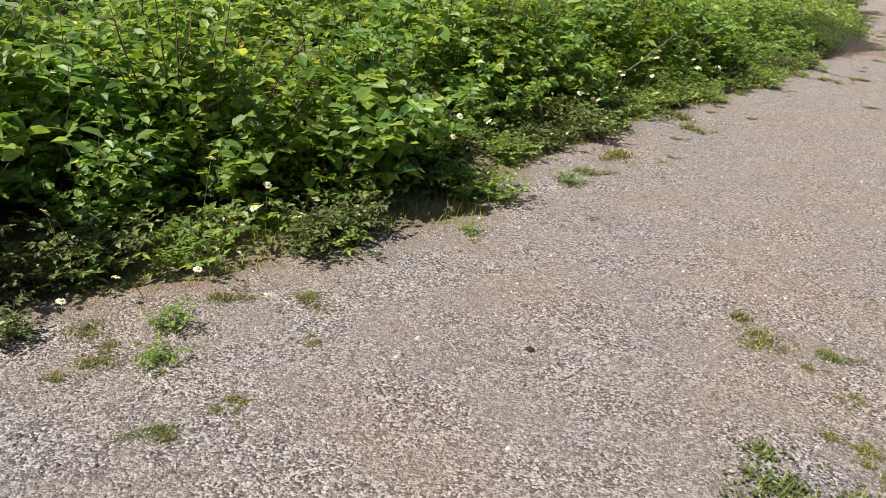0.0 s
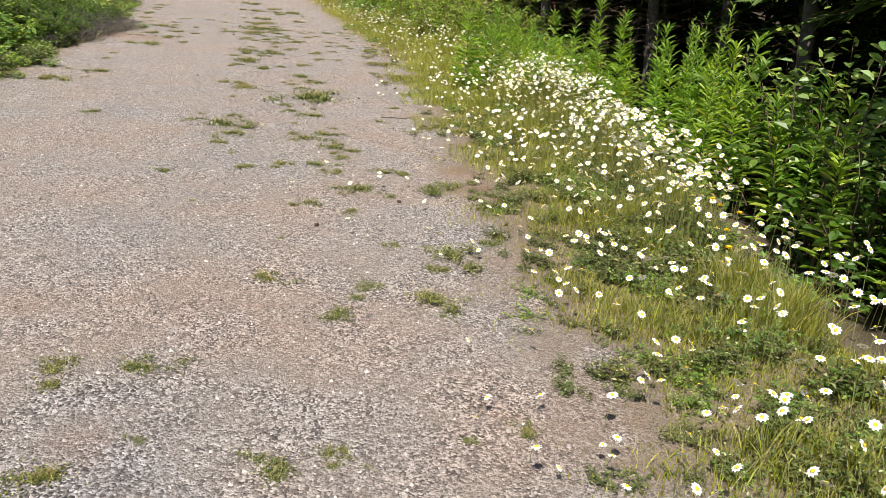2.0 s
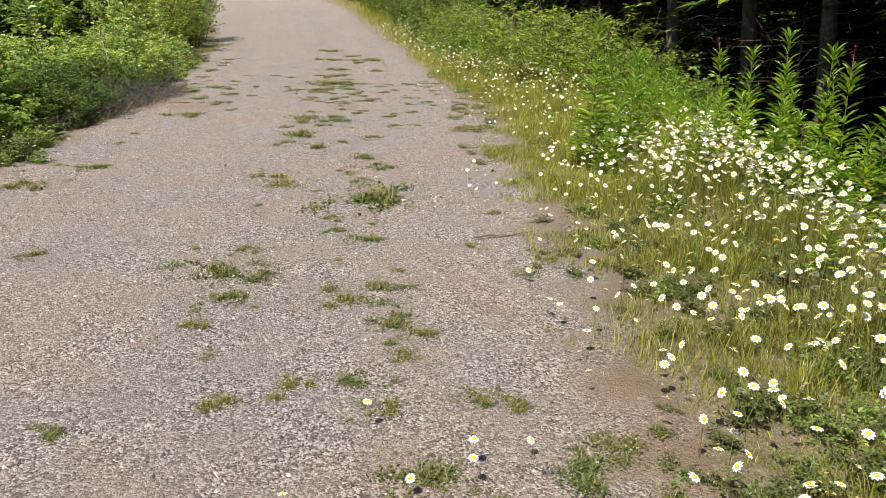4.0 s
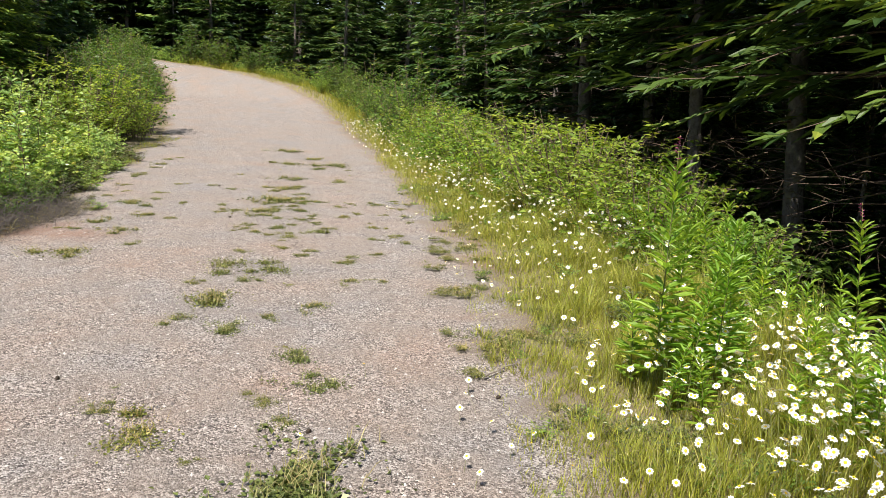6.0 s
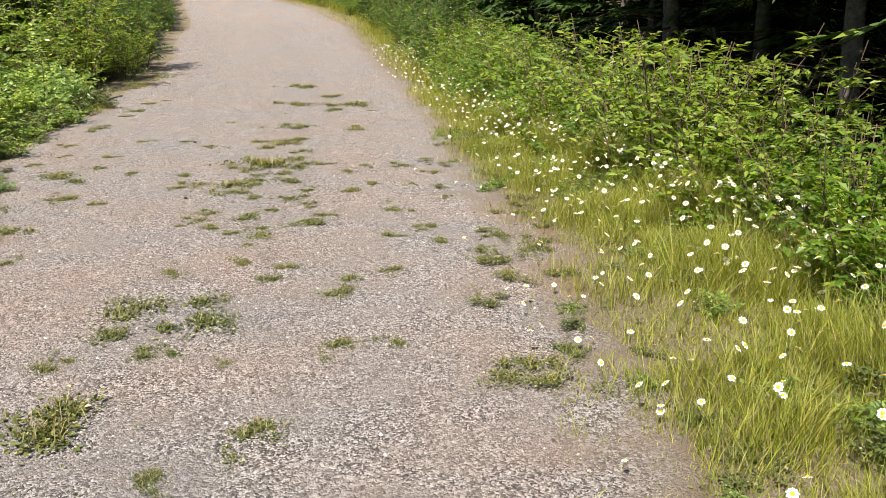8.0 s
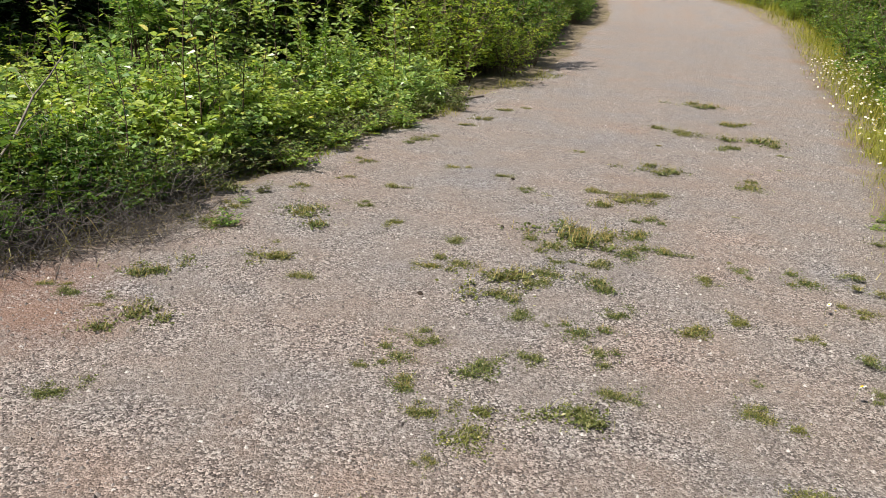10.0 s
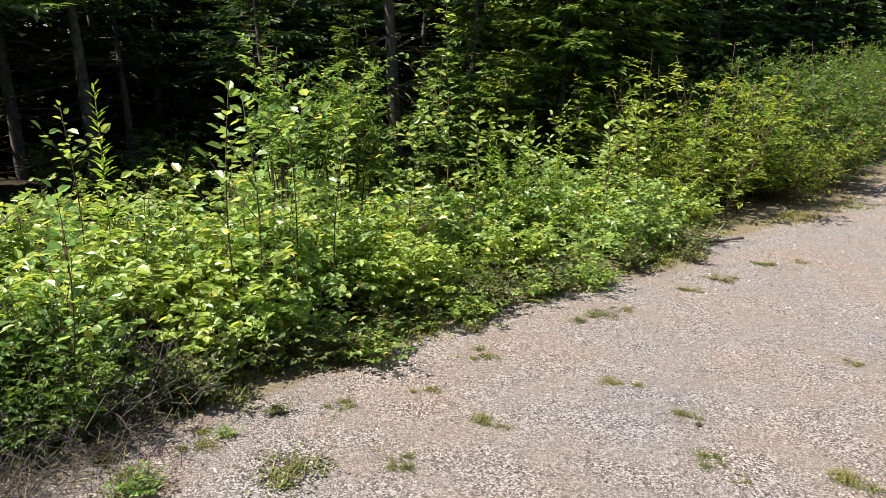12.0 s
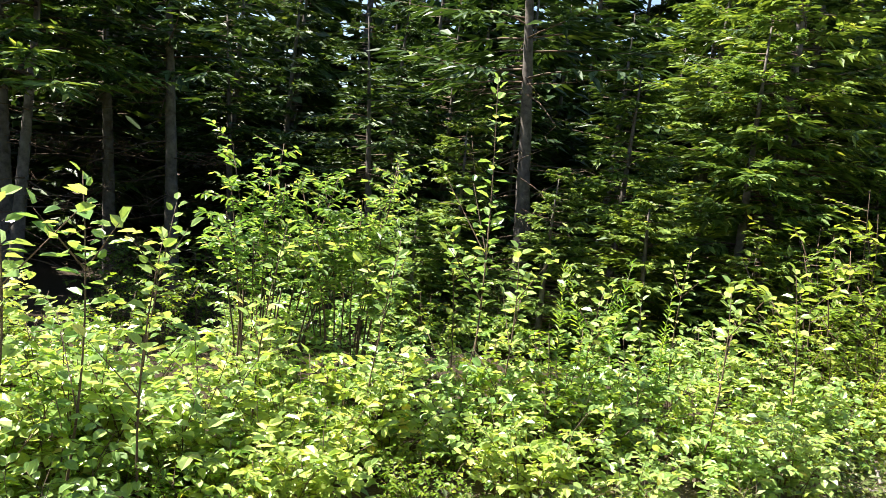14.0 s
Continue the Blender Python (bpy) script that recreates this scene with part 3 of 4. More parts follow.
for k in range(26):
    q = rng.uniform(-1, 22)
    put(LOW[rng.integers(3)], q, float(left(q)) + rng.uniform(-0.25, 0.3), rng.uniform(0, 6.3), rng.uniform(0.25, 0.5), 0.02)

HERBS.grow("herb_bank", "many small green herbs tangled along both edges of the track", "herbs")

# ---------------------------------------------------------------- conifers


def conifer(name, label, height, low, reach, whorls, per, sprays, dead=0, broad=1.0, needle=NEEDLE):
    root = thing(name, label, "tree", "conifer wood")
    t = np.linspace(0, 1, 9)
    trunk = np.stack([0.05 * np.sin(t * 3), 0.05 * np.cos(t * 2.3), t * height - 0.3], 1)
    v, f = tubes([trunk], [np.linspace(0.014 * height + 0.03, 0.012, 9)], 9)
    part("trunk", mesh_of("trunk", v, f, BARK), root, "grey brown scaly trunk")
    B, A, N, L, paths, radii = [], [], [], [], [], []
    for w in range(whorls):
        u = w / whorls
        z = low + (height - low) * u
        for k in range(per):
            a = rng.uniform(0, 2 * np.pi)
            ln = reach * (1 - u) ** 0.8 * rng.uniform(0.65, 1.1) + 0.15
            d = np.array([math.cos(a), math.sin(a), 0])
            s = np.linspace(0, 1, 6)[:, None]
            drop = rng.uniform(0.12, 0.45) * (1 - u * 0.7)
            path = np.array([0, 0, z + rng.uniform(-0.2, 0.2)]) + d * ln * s + np.array([0, 0, 1.0]) * ln * (0.12 * s - drop * s ** 2 + 0.12 * s ** 4)
            paths.append(path if broad == 1.0 else path[::5])
            radii.append(np.linspace(0.006 + 0.006 * ln, 0.002, len(paths[-1])))
            n = sprays
            ss = 0.22 + 0.78 * (np.arange(n) + rng.uniform(0, 1, n)) / n
            i = np.minimum((ss * 5).astype(int), 4)
            at = path[i] + (path[i + 1] - path[i]) * (ss * 5 - i)[:, None]
            side = np.array([-d[1], d[0], 0])
            sg = np.where(np.arange(n) % 2 == 0, 1.0, -1.0)[:, None]
            ax = side * sg * rng.uniform(0.5, 1.0, (n, 1)) + d * 0.75 + np.array([0, 0, -0.12]) + rng.normal(0, 0.14, (n, 3))
            tl = (0.2 + 0.22 * (1 - ss)) * ln ** 0.6 * rng.uniform(0.7, 1.2, n)
            B.append(at)
            A.append(ax)
            N.append(np.array([0, 0, 1.0]) + rng.normal(0, 0.25, (n, 3)))
            L.append(tl)
            # side shoots of the sprays
            for m in (0.35, 0.65) if broad == 1.0 else ():
                B.append(at + unit(ax) * (tl * m)[:, None])
                A.append(unit(ax) + side * rng.choice([-1, 1], (n, 1)) * 0.7 + rng.normal(0, 0.15, (n, 3)))
                N.append(np.array([0, 0, 1.0]) + rng.normal(0, 0.3, (n, 3)))
                L.append(tl * 0.6)
    B, A, N, L = np.concatenate(B), np.concatenate(A), np.concatenate(N), np.concatenate(L)
    for k in range(dead):
        a = rng.uniform(0, 2 * np.pi)
        d = np.array([math.cos(a), math.sin(a), rng.uniform(-0.35, 0.1)])
        z = rng.uniform(0.5, max(low, 2.5))
        ln = rng.uniform(0.7, 1.8)
        s = np.linspace(0, 1, 5)[:, None]
        main = np.array([0, 0, z]) + d * ln * s + rng.normal(0, 0.04, (5, 3)) * s
        paths.append(main)
        radii.append(np.linspace(0.012, 0.003, 5))
        for j in range(3):
            b = main[2 + j % 3]
            paths.append(np.stack([b, b + rng.normal(0, 0.15, 3) + d * 0.15, b + rng.normal(0, 0.25, 3) + d * 0.3]))
            radii.append(np.array([0.004, 0.003, 0.001]))
    v, f = tubes(paths, radii, 3)
    frame_ = tagged(part("bough_frame", mesh_of("bough_frame", v, f, TWIG), root, "drooping brown branches"), kind="stuff")
    v, f = leaves(B, A, N, L * broad, (0.035 + L * 0.16) * broad ** 2, 0.15, 0.4, simple=True)
    part("foliage", mesh_of("foliage", v, f.tolist(), needle, False), frame_, "dark green flat needle sprays")
    return away(root)


EDGE_FIR = "dark fir with drooping flat sprays at the wood's edge"
# sunlight on these firs is put into the paler needle colour
LIT_FIRS = [conifer("sunlit_fir", "fir with sunlight put into the yellowish green of its sprays", 5.6, 0.3, 1.9, 18, 6, 20, 6, needle=YOUNG_LIT_NEEDLE)]
LIT_ROOF = [conifer("sunlit_fir", "fir with sunlight put into the yellowish green of its sprays", 5.6, 2.9, 1.9, 10, 6, 18, 20, needle=YOUNG_LIT_NEEDLE)]
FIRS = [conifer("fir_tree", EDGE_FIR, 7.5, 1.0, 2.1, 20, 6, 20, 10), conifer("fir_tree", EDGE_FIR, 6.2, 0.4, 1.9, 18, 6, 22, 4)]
YOUNG = [conifer("young_fir", "young fir down to the ground, its bright green tips tinted with sunlight", 3.9, 0.2, 1.25, 17, 6, 18, needle=YOUNG_LIT_NEEDLE),
         conifer("young_fir", "young fir down to the ground, its bright green tips tinted with sunlight", 2.8, 0.15, 1.1, 14, 6, 18, needle=YOUNG_LIT_NEEDLE)]
BARE = [conifer("bare_stemmed_fir", "fir with a bare grey trunk and dead lower twigs", 7.2, 3.3, 2.0, 10, 6, 16, 30)]
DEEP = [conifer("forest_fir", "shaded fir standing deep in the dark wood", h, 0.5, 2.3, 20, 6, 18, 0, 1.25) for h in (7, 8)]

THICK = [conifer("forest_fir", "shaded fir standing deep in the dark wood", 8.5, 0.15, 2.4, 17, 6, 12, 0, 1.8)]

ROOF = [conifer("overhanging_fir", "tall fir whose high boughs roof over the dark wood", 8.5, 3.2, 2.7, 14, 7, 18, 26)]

# the wood on the right, close behind the bushes
for q in np.arange(1, 44, 2.1):
    for off, kinds in ((3.4, ROOF), (5.2, ROOF + DEEP[:1]), (7.2, DEEP), (9.5, THICK), (11.8, THICK)):
        if off < 5 and q > 26:
            kinds = DEEP
        qq = q + rng.uniform(-0.7, 0.7)
        put(kinds[rng.integers(len(kinds))], qq, float(bushes(qq)) + off + rng.uniform(-0.5, 0.6), rng.uniform(0, 6.3), rng.uniform(0.8, 1.15), 0.1, slant=(-4 + rng.normal(0, 1), 2.5 + rng.normal(0, 1)))
# the wood on the left: bare stems in front, dark firs behind
for q, p, s in ((18.6, -8.8, 0.75), (19.5, -9.9, 0.7), (20.2, -9.2, 0.72), (20.9, -9.9, 0.5), (22.4, -8.8, 0.5), (24.1, -8.2, 0.88), (28.2, -8.4, 0.9), (15.4, -8.6, 1.0)):
    put(BARE[0], q, p, 0.0, s, 0.1, 3.2, -3.8)
for q, p, s in ((27.6, -6.6, 0.9), (28.6, -7.8, 1.15), (25.6, -6.1, 0.6), (24.6, -6.5, 0.7), (23.6, -6.6, 0.5), (22.4, -7.1, 0.5), (23.0, -7.6, 0.62), (18.2, -6.9, 0.45), (16.4, -7.0, 0.65), (13.5, -7.0, 0.7)):
    put(YOUNG[rng.integers(2)], q, p, rng.uniform(0, 6.3), s, 0.1)
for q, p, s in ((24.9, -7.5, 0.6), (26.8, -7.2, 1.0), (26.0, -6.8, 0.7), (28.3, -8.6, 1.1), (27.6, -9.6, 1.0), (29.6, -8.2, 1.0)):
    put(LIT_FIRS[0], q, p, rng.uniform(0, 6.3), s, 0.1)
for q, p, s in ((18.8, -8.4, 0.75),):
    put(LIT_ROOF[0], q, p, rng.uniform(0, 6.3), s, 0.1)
for q, p, s in ((31.2, -7.6, 0.75), (21.6, -10.8, 0.7), (23.0, -10.4, 0.7), (16.4, -9.0, 0.7)):
    put(FIRS[1], q, p, rng.uniform(0, 6.3), s, 0.1)
# small firs reaching into the light on the right
for q, p, s in ((14.6, 7.4, 0.42), (12.9, 6.6, 0.36), (17.4, 7.2, 0.5), (20.5, 6.4, 0.6)):
    put(FIRS[1], q, p, rng.uniform(0, 6.3), s, 0.05)
for q in np.arange(31, 54, 1.9):
    for off in (5.0, 7.4):
        put(THICK[0], q, float(left(q)) - off - rng.uniform(0, 0.8), rng.uniform(0, 6.3), rng.uniform(0.6, 0.85) * (1.35 if off > 6 else 1.0), 0.1)
    for off in (10.5, 13.5):
        put(THICK[0], q + 0.8, float(left(q)) - off - rng.uniform(0, 0.8), rng.uniform(0, 6.3), rng.uniform(1.0, 1.2), 0.1)
for q in np.arange(9, 34, 2.1):
    for off, kinds in ((8.2, DEEP), (10.2, THICK), (12.0, THICK), (14.0, THICK), (16.5, THICK)):
        qq = q + rng.uniform(-0.7, 0.7)
        put(kinds[rng.integers(len(kinds))], qq, float(left(qq)) - off - rng.uniform(-0.5, 0.6), rng.uniform(0, 6.3), (rng.uniform(0.5, 0.62) + 0.012 * off) if off < 13 else rng.uniform(0.95, 1.15), 0.1)
for q in np.arange(-14, 12, 2.6):
    for off in (9.0, 12.5):
        put(DEEP[rng.integers(2)], q, -2.4 - off - rng.uniform(0, 1), rng.uniform(0, 6.3), rng.uniform(0.7, 1.0), 0.1)
# far end, beyond the bend
for q in np.arange(52, 74, 3.4):
    for p in np.arange(-34, 16, 3.8):
        if p > float(bushes(q)) + 3 or p < float(left(q)) - 4:
            put(DEEP[rng.integers(2)], q + rng.uniform(-1, 1), p + rng.uniform(-1, 1), rng.uniform(0, 6.3), rng.uniform(0.9, 1.3), 0.1)

# ---------------------------------------------------------------- small plants on the track and verge


def weed_patch(seed_count, radius):
    """A flat mat of clover-like weeds with a ragged outline."""
    root = thing("weed_patch", "low ragged patch of green and yellowish weeds growing in gravel", "weed", "weeds in the gravel")
    n = seed_count
    lobes = rng.normal(0, 0.4, (9, 2)) * radius
    c = lobes[np.minimum(rng.exponential(3.0, n).astype(int), 8)] + rng.normal(0, 0.13, (n, 2)) * radius + rng.normal(0, 0.3, (n, 2)) * radius * (rng.uniform(0, 1, (n, 1)) < 0.22)
    z = np.abs(rng.normal(0, 0.008, n)) + 0.003
    base = np.column_stack([c, z])
    ax = np.column_stack([rng.normal(0, 1, (n, 2)), rng.uniform(0.0, 0.7, n)])
    ln = rng.uniform(0.009, 0.026, n)
    v, f = leaves(base, ax, np.array([0, 0, 1.0]) + rng.normal(0, 0.4, (n, 3)), ln, ln * 0.75, simple=True)
    part("foliage", mesh_of("foliage", v, f.tolist(), WEED, False), root)
    k = n // 5
    b = base[rng.integers(0, n, k)]
    v, f = blades(b, b + np.column_stack([rng.normal(0, 0.03, (k, 2)), rng.uniform(0.02, 0.06, k)]), 0.003)
    tagged(part("dry_stalk_tuft", mesh_of("dry_stalk_tuft", v, f, STRAW, False), root, "dry straw-coloured stalks"), kind="stuff")
    return away(root)


WEEDS = [weed_patch(640, 0.25) for k in range(7)]
PATCHES_START = [(-1.17, 2.10, 0.07), (-1.27, 2.28, 0.06), (-0.86, 2.74, 0.09), (-0.56, 2.78, 0.07), (-1.25, 3.22, 0.08), (1.10, 1.96, 0.17), (1.48, 2.19, 0.06), (-0.56, 3.42, 0.11), (1.34, 2.97, 0.12), (1.62, 2.88, 0.05), (2.55, 4.13, 0.06), (3.17, 3.84, 0.03), (0.78, 5.24, 0.13), (1.01, 5.64, 0.17), (0.29, 6.08, 0.23), (2.80, 4.75, 0.08), (3.09, 4.61, 0.04), (3.92, 4.64, 0.05), (4.20, 4.84, 0.04), (3.88, 5.16, 0.05), (1.91, 6.99, 0.16), (1.65, 7.55, 0.24), (4.69, 6.15, 0.07), (5.03, 6.28, 0.13), (5.63, 6.07, 0.06), (5.21, 6.75, 0.06), (5.65, 6.51, 0.03), (4.71, 7.10, 0.06), (5.54, 6.64, 0.03)]
PATCHES_NEAR = [(5.01, 7.11, 0.04), (5.25, 6.98, 0.09), (5.53, 7.11, 0.08), (5.65, 7.27, 0.09), (4.85, 7.83, 0.07), (5.68, 7.48, 0.13), (5.05, 8.09, 0.12), (5.58, 7.79, 0.12), (5.87, 7.86, 0.11), (5.34, 8.37, 0.13), (5.13, 8.55, 0.16), (4.29, 9.37, 0.09), (5.45, 8.81, 0.08), (6.11, 8.70, 0.12), (6.07, 8.92, 0.07), (6.20, 9.20, 0.07), (6.57, 9.46, 0.26), (6.91, 9.77, 0.30), (4.52, 11.27, 0.17), (6.30, 10.32, 0.16), (6.91, 10.15, 0.07), (6.21, 10.70, 0.04), (6.96, 10.46, 0.06), (5.03, 11.74, 0.14), (7.31, 10.54, 0.14), (7.39, 11.00, 0.13), (7.21, 11.72, 0.14), (6.97, 12.01, 0.10), (7.57, 11.79, 0.08)]
PATCHES_MID = [(7.95, 11.92, 0.11), (7.34, 12.38, 0.21), (7.39, 12.91, 0.08), (7.81, 12.82, 0.10), (8.57, 12.49, 0.09), (8.08, 13.06, 0.19), (7.78, 13.37, 0.19), (8.87, 13.15, 0.10), (6.72, 14.41, 0.19), (8.61, 13.55, 0.08), (9.04, 13.32, 0.07), (8.19, 13.87, 0.06), (9.31, 13.33, 0.03), (8.81, 13.71, 0.04), (8.57, 13.92, 0.03), (7.34, 14.66, 0.05), (9.94, 13.74, 0.05), (8.91, 14.42, 0.11), (8.75, 14.57, 0.08), (9.72, 14.01, 0.08), (7.43, 15.38, 0.14), (8.65, 14.79, 0.07), (10.04, 14.09, 0.08), (9.29, 14.55, 0.14), (8.62, 15.00, 0.08), (8.95, 14.90, 0.11), (7.31, 15.96, 0.14), (8.74, 15.21, 0.09), (9.58, 14.76, 0.09)]
PATCHES_FAR = [(9.18, 15.05, 0.06), (10.08, 14.61, 0.05), (8.10, 15.97, 0.08), (9.55, 15.15, 0.06), (7.81, 16.22, 0.13), (9.22, 15.50, 0.06), (9.47, 15.36, 0.10), (9.19, 15.74, 0.11), (7.37, 16.90, 0.14), (8.73, 16.18, 0.07), (10.07, 15.42, 0.10), (9.75, 15.61, 0.08), (9.18, 15.98, 0.19), (9.38, 15.96, 0.05), (8.96, 16.21, 0.11), (7.45, 17.24, 0.09), (10.35, 15.59, 0.06), (9.50, 16.12, 0.11), (9.73, 15.99, 0.12), (7.94, 17.13, 0.18), (8.97, 16.68, 0.08), (7.22, 17.74, 0.24), (8.57, 17.01, 0.07), (9.80, 16.33, 0.10), (9.56, 16.60, 0.13), (10.42, 16.11, 0.07), (11.14, 15.76, 0.06), (8.34, 17.48, 0.07), (10.02, 16.57, 0.14)]
PATCHES_END = [(7.82, 17.89, 0.07), (9.65, 16.96, 0.29), (11.01, 16.18, 0.11), (10.01, 16.85, 0.14), (10.36, 16.66, 0.10), (9.85, 17.03, 0.07), (10.24, 17.01, 0.12), (8.57, 18.06, 0.09), (10.45, 17.38, 0.10), (9.62, 18.07, 0.08), (8.28, 18.88, 0.09), (10.36, 17.90, 0.19), (10.23, 18.14, 0.11), (9.53, 18.55, 0.04), (9.08, 18.83, 0.07), (10.59, 18.03, 0.14), (8.73, 20.06, 0.13), (11.74, 18.63, 0.15), (8.90, 20.30, 0.07), (11.02, 19.10, 0.21), (9.38, 21.17, 0.10), (9.59, 21.69, 0.13), (12.27, 20.48, 0.16), (9.93, 22.47, 0.12), (11.99, 21.34, 0.22), (12.85, 20.95, 0.30), (10.27, 22.79, 0.08), (13.01, 22.29, 0.20), (13.14, 23.94, 0.31)]
for x, y, r in PATCHES_START + PATCHES_NEAR + PATCHES_MID + PATCHES_FAR + PATCHES_END:
    q, p = qp(x, y)
    put(WEEDS[rng.integers(7)], q, p, rng.uniform(0, 6.3), min(max(r / 0.18, 0.45), 1.5), 0.0)
for k in range(100):
    q = rng.uniform(3, 21)
    put(WEEDS[rng.integers(7)], q, float(right(q) + (bushes(q) - right(q)) * rng.uniform(-0.15, 0.75)), rng.uniform(0, 6.3), rng.uniform(0.4, 0.9), -0.02)
for k in range(100):
    q = rng.uniform(1, 24)
    f = (rng.normal(0.58, 0.1), rng.uniform(0.02, 0.16), rng.uniform(0.8, 1.0))[rng.integers(3)]
    put(WEEDS[rng.integers(7)], q, float(left(q) + (right(q) - left(q)) * f), rng.uniform(0, 6.3), rng.uniform(0.12, 0.4))


# daisies


def daisy(height, nod):
    root = thing("oxeye_daisy", "white oxeye daisy with a yellow centre on a thin stem", "flower", "oxeye daisies")
    lean = np.array([rng.normal(0, 0.06), rng.normal(0, 0.06), 0])
    t = np.linspace(0, 1, 5)[:, None]
    path = np.array([0, 0, 1.0]) * height * t + lean * t ** 2
    top = path[-1]
    v, f = tubes([path], [np.linspace(0.0017, 0.0012, 5)], 4)
    part("stem", mesh_of("stem", v, f, STEM), root, "thin green stem")
    a = np.linspace(0, 2 * np.pi, 16, endpoint=False) + rng.normal(0, 0.06, 16)
    facing = unit(np.array([[nod * rng.normal(), nod * rng.normal(), 1.0]]))[0]
    s = unit(np.cross(facing, [1.0, 0.2, 0])[None])[0]
    w = np.cross(facing, s)
    out = np.cos(a)[:, None] * s + np.sin(a)[:, None] * w
    v, f = leaves(top + out * 0.006, out - facing * rng.uniform(-0.1, 0.3, (16, 1)), np.repeat(facing[None], 16, 0), 0.0175, 0.008, 0.1, 0.45)
    head = part("flower_head", mesh_of("flower_head", v, f.tolist(), PETAL, False), root, "ring of white petals")
    k = 10
    b = np.linspace(0, 2 * np.pi, k, endpoint=False)
    rings = [top + facing * z + (np.cos(b)[:, None] * s + np.sin(b)[:, None] * w) * r for r, z in ((0.0088, 0.0015), (0.0072, 0.005), (0.003, 0.0068))]
    v = np.concatenate(rings)
    i = np.arange(k)
    f = [[j, (j + 1) % k, k + (j + 1) % k, k + j] for j in i] + [[k + j, k + (j + 1) % k, 2 * k + (j + 1) % k, 2 * k + j] for j in i] + [list(range(2 * k, 3 * k))]
    part("disc", mesh_of("disc", v, f, YELLOW), head, "domed yellow centre")
    return away(root)


DAISIES = [daisy(h, 0.6) for h in (0.1, 0.15, 0.2, 0.27, 0.34, 0.42)]


def daisy_field(count, q0, q1, place):
    """Daisies past counting, in one mesh each for stems, petals and centres."""
    root = tagged(new("daisy_drift"), "drift of many white daisies in the grass verge", "flowers", kind="stuff")
    st, pe, di = Pile(), Pile(), Pile()
    q = rng.uniform(q0, q1, count)
    p, h = place(q)
    x, y = xy(q, p)
    z = ground_z(q, p)
    top = np.column_stack([x + rng.normal(0, 0.04, count), y + rng.normal(0, 0.04, count), z + h])
    base = np.column_stack([x, y, z])
    v, f = blades(base, top, 0.003)
    st.add(v, f)
    m = 9
    a = np.tile(np.linspace(0, 2 * np.pi, m, endpoint=False), count) + np.repeat(rng.uniform(0, 1, count), m)
    nrm = unit(np.column_stack([rng.normal(0, 0.6, (count, 2)), np.ones(count)]))
    s = unit(np.cross(nrm, np.array([1.0, 0.3, 0])))
    w = np.cross(nrm, s)
    out = np.cos(a)[:, None] * np.repeat(s, m, 0) + np.sin(a)[:, None] * np.repeat(w, m, 0)
    size = np.repeat(rng.uniform(0.8, 1.15, count), m)
    v, f = leaves(np.repeat(top, m, 0) + out * 0.005, out, np.repeat(nrm, m, 0), 0.0155 * size, 0.0115 * size, 0.1, 0.45)
    pe.add(v, f)
    b = np.linspace(0, 2 * np.pi, 6, endpoint=False)
    ring = top[:, None] + nrm[:, None] * 0.003 + 0.0078 * (np.cos(b)[None, :, None] * s[:, None] + np.sin(b)[None, :, None] * w[:, None])
    v = np.concatenate([ring, (top + nrm * 0.008)[:, None]], 1).reshape(-1, 3)
    i = np.arange(count)[:, None] * 7
    f = np.concatenate([i + np.array([[j, (j + 1) % 6, 6]]) for j in range(6)], 0)
    di.add(v, f)
    part("stems", st.mesh("stems", STEM), root)
    part("petals", pe.mesh("petals", PETAL), root)
    part("discs", di.mesh("discs", YELLOW), root)
    return root


# single daisies near the walker, on the right verge
for k in range(240):
    q = rng.uniform(3.0, 19.5)
    r, b = float(right(q)), float(bushes(q))
    u = rng.beta(1.1, 1.3)
    p = r - 0.35 + (b - r + 0.3) * u
    kind = DAISIES[min(5, max(0, int(u * 4.2 + rng.normal(0, 0.8))))]
    put(kind, q, p, rng.uniform(0, 6.3), rng.uniform(0.58, 0.86))
for x, y in ((5.0, 6.2), (5.12, 6.1), (5.18, 6.22), (4.72, 6.35), (5.05, 6.55), (5.35, 7.95), (6.9, 9.7), (7.6, 10.5), (9.9, 13.5), (4.55, 5.6)):
    q, p = qp(x, y)
    put(DAISIES[rng.integers(0, 2)], q, p, rng.uniform(0, 6.3), rng.uniform(0.7, 0.85))
for x, y in [(-1.81, 2.93), (-1.2, 2.58), (-1.04, 2.57), (-1.3, 2.19), (-0.69, 2.62), (-1.97, 3.18), (-0.77, 4.07), (-0.92, 2.97)]:
    q, p = qp(x, y)
    put(DAISIES[rng.integers(0, 2)], q, p, rng.uniform(0, 6.3), rng.uniform(0.75, 0.9))
# and at the foot of the bushes on the left
for k in range(50):
    q = rng.uniform(0.5, 10.5) if k % 2 else rng.normal(7.2, 0.8)
    put(DAISIES[rng.integers(2, 6)], q, float(foot(q)) + rng.uniform(-0.1, 0.2), rng.uniform(0, 6.3), rng.uniform(0.9, 1.25))


def verge_place(q):
    u = rng.beta(2.2, 1.6, len(q))
    r, b = right(q), bushes(q)
    return r + (b + 0.25 - r) * u, 0.12 + 0.42 * u * rng.uniform(0.6, 1.2, len(q))


daisy_field(1000, 4.0, 13.0, verge_place)
daisy_field(1300, 11.0, 36.0, verge_place)
daisy_field(350, 15.5, 23, lambda q: (bushes(q) - 0.1 + rng.normal(0, 0.14, len(q)), rng.uniform(0.25, 0.5, len(q))))
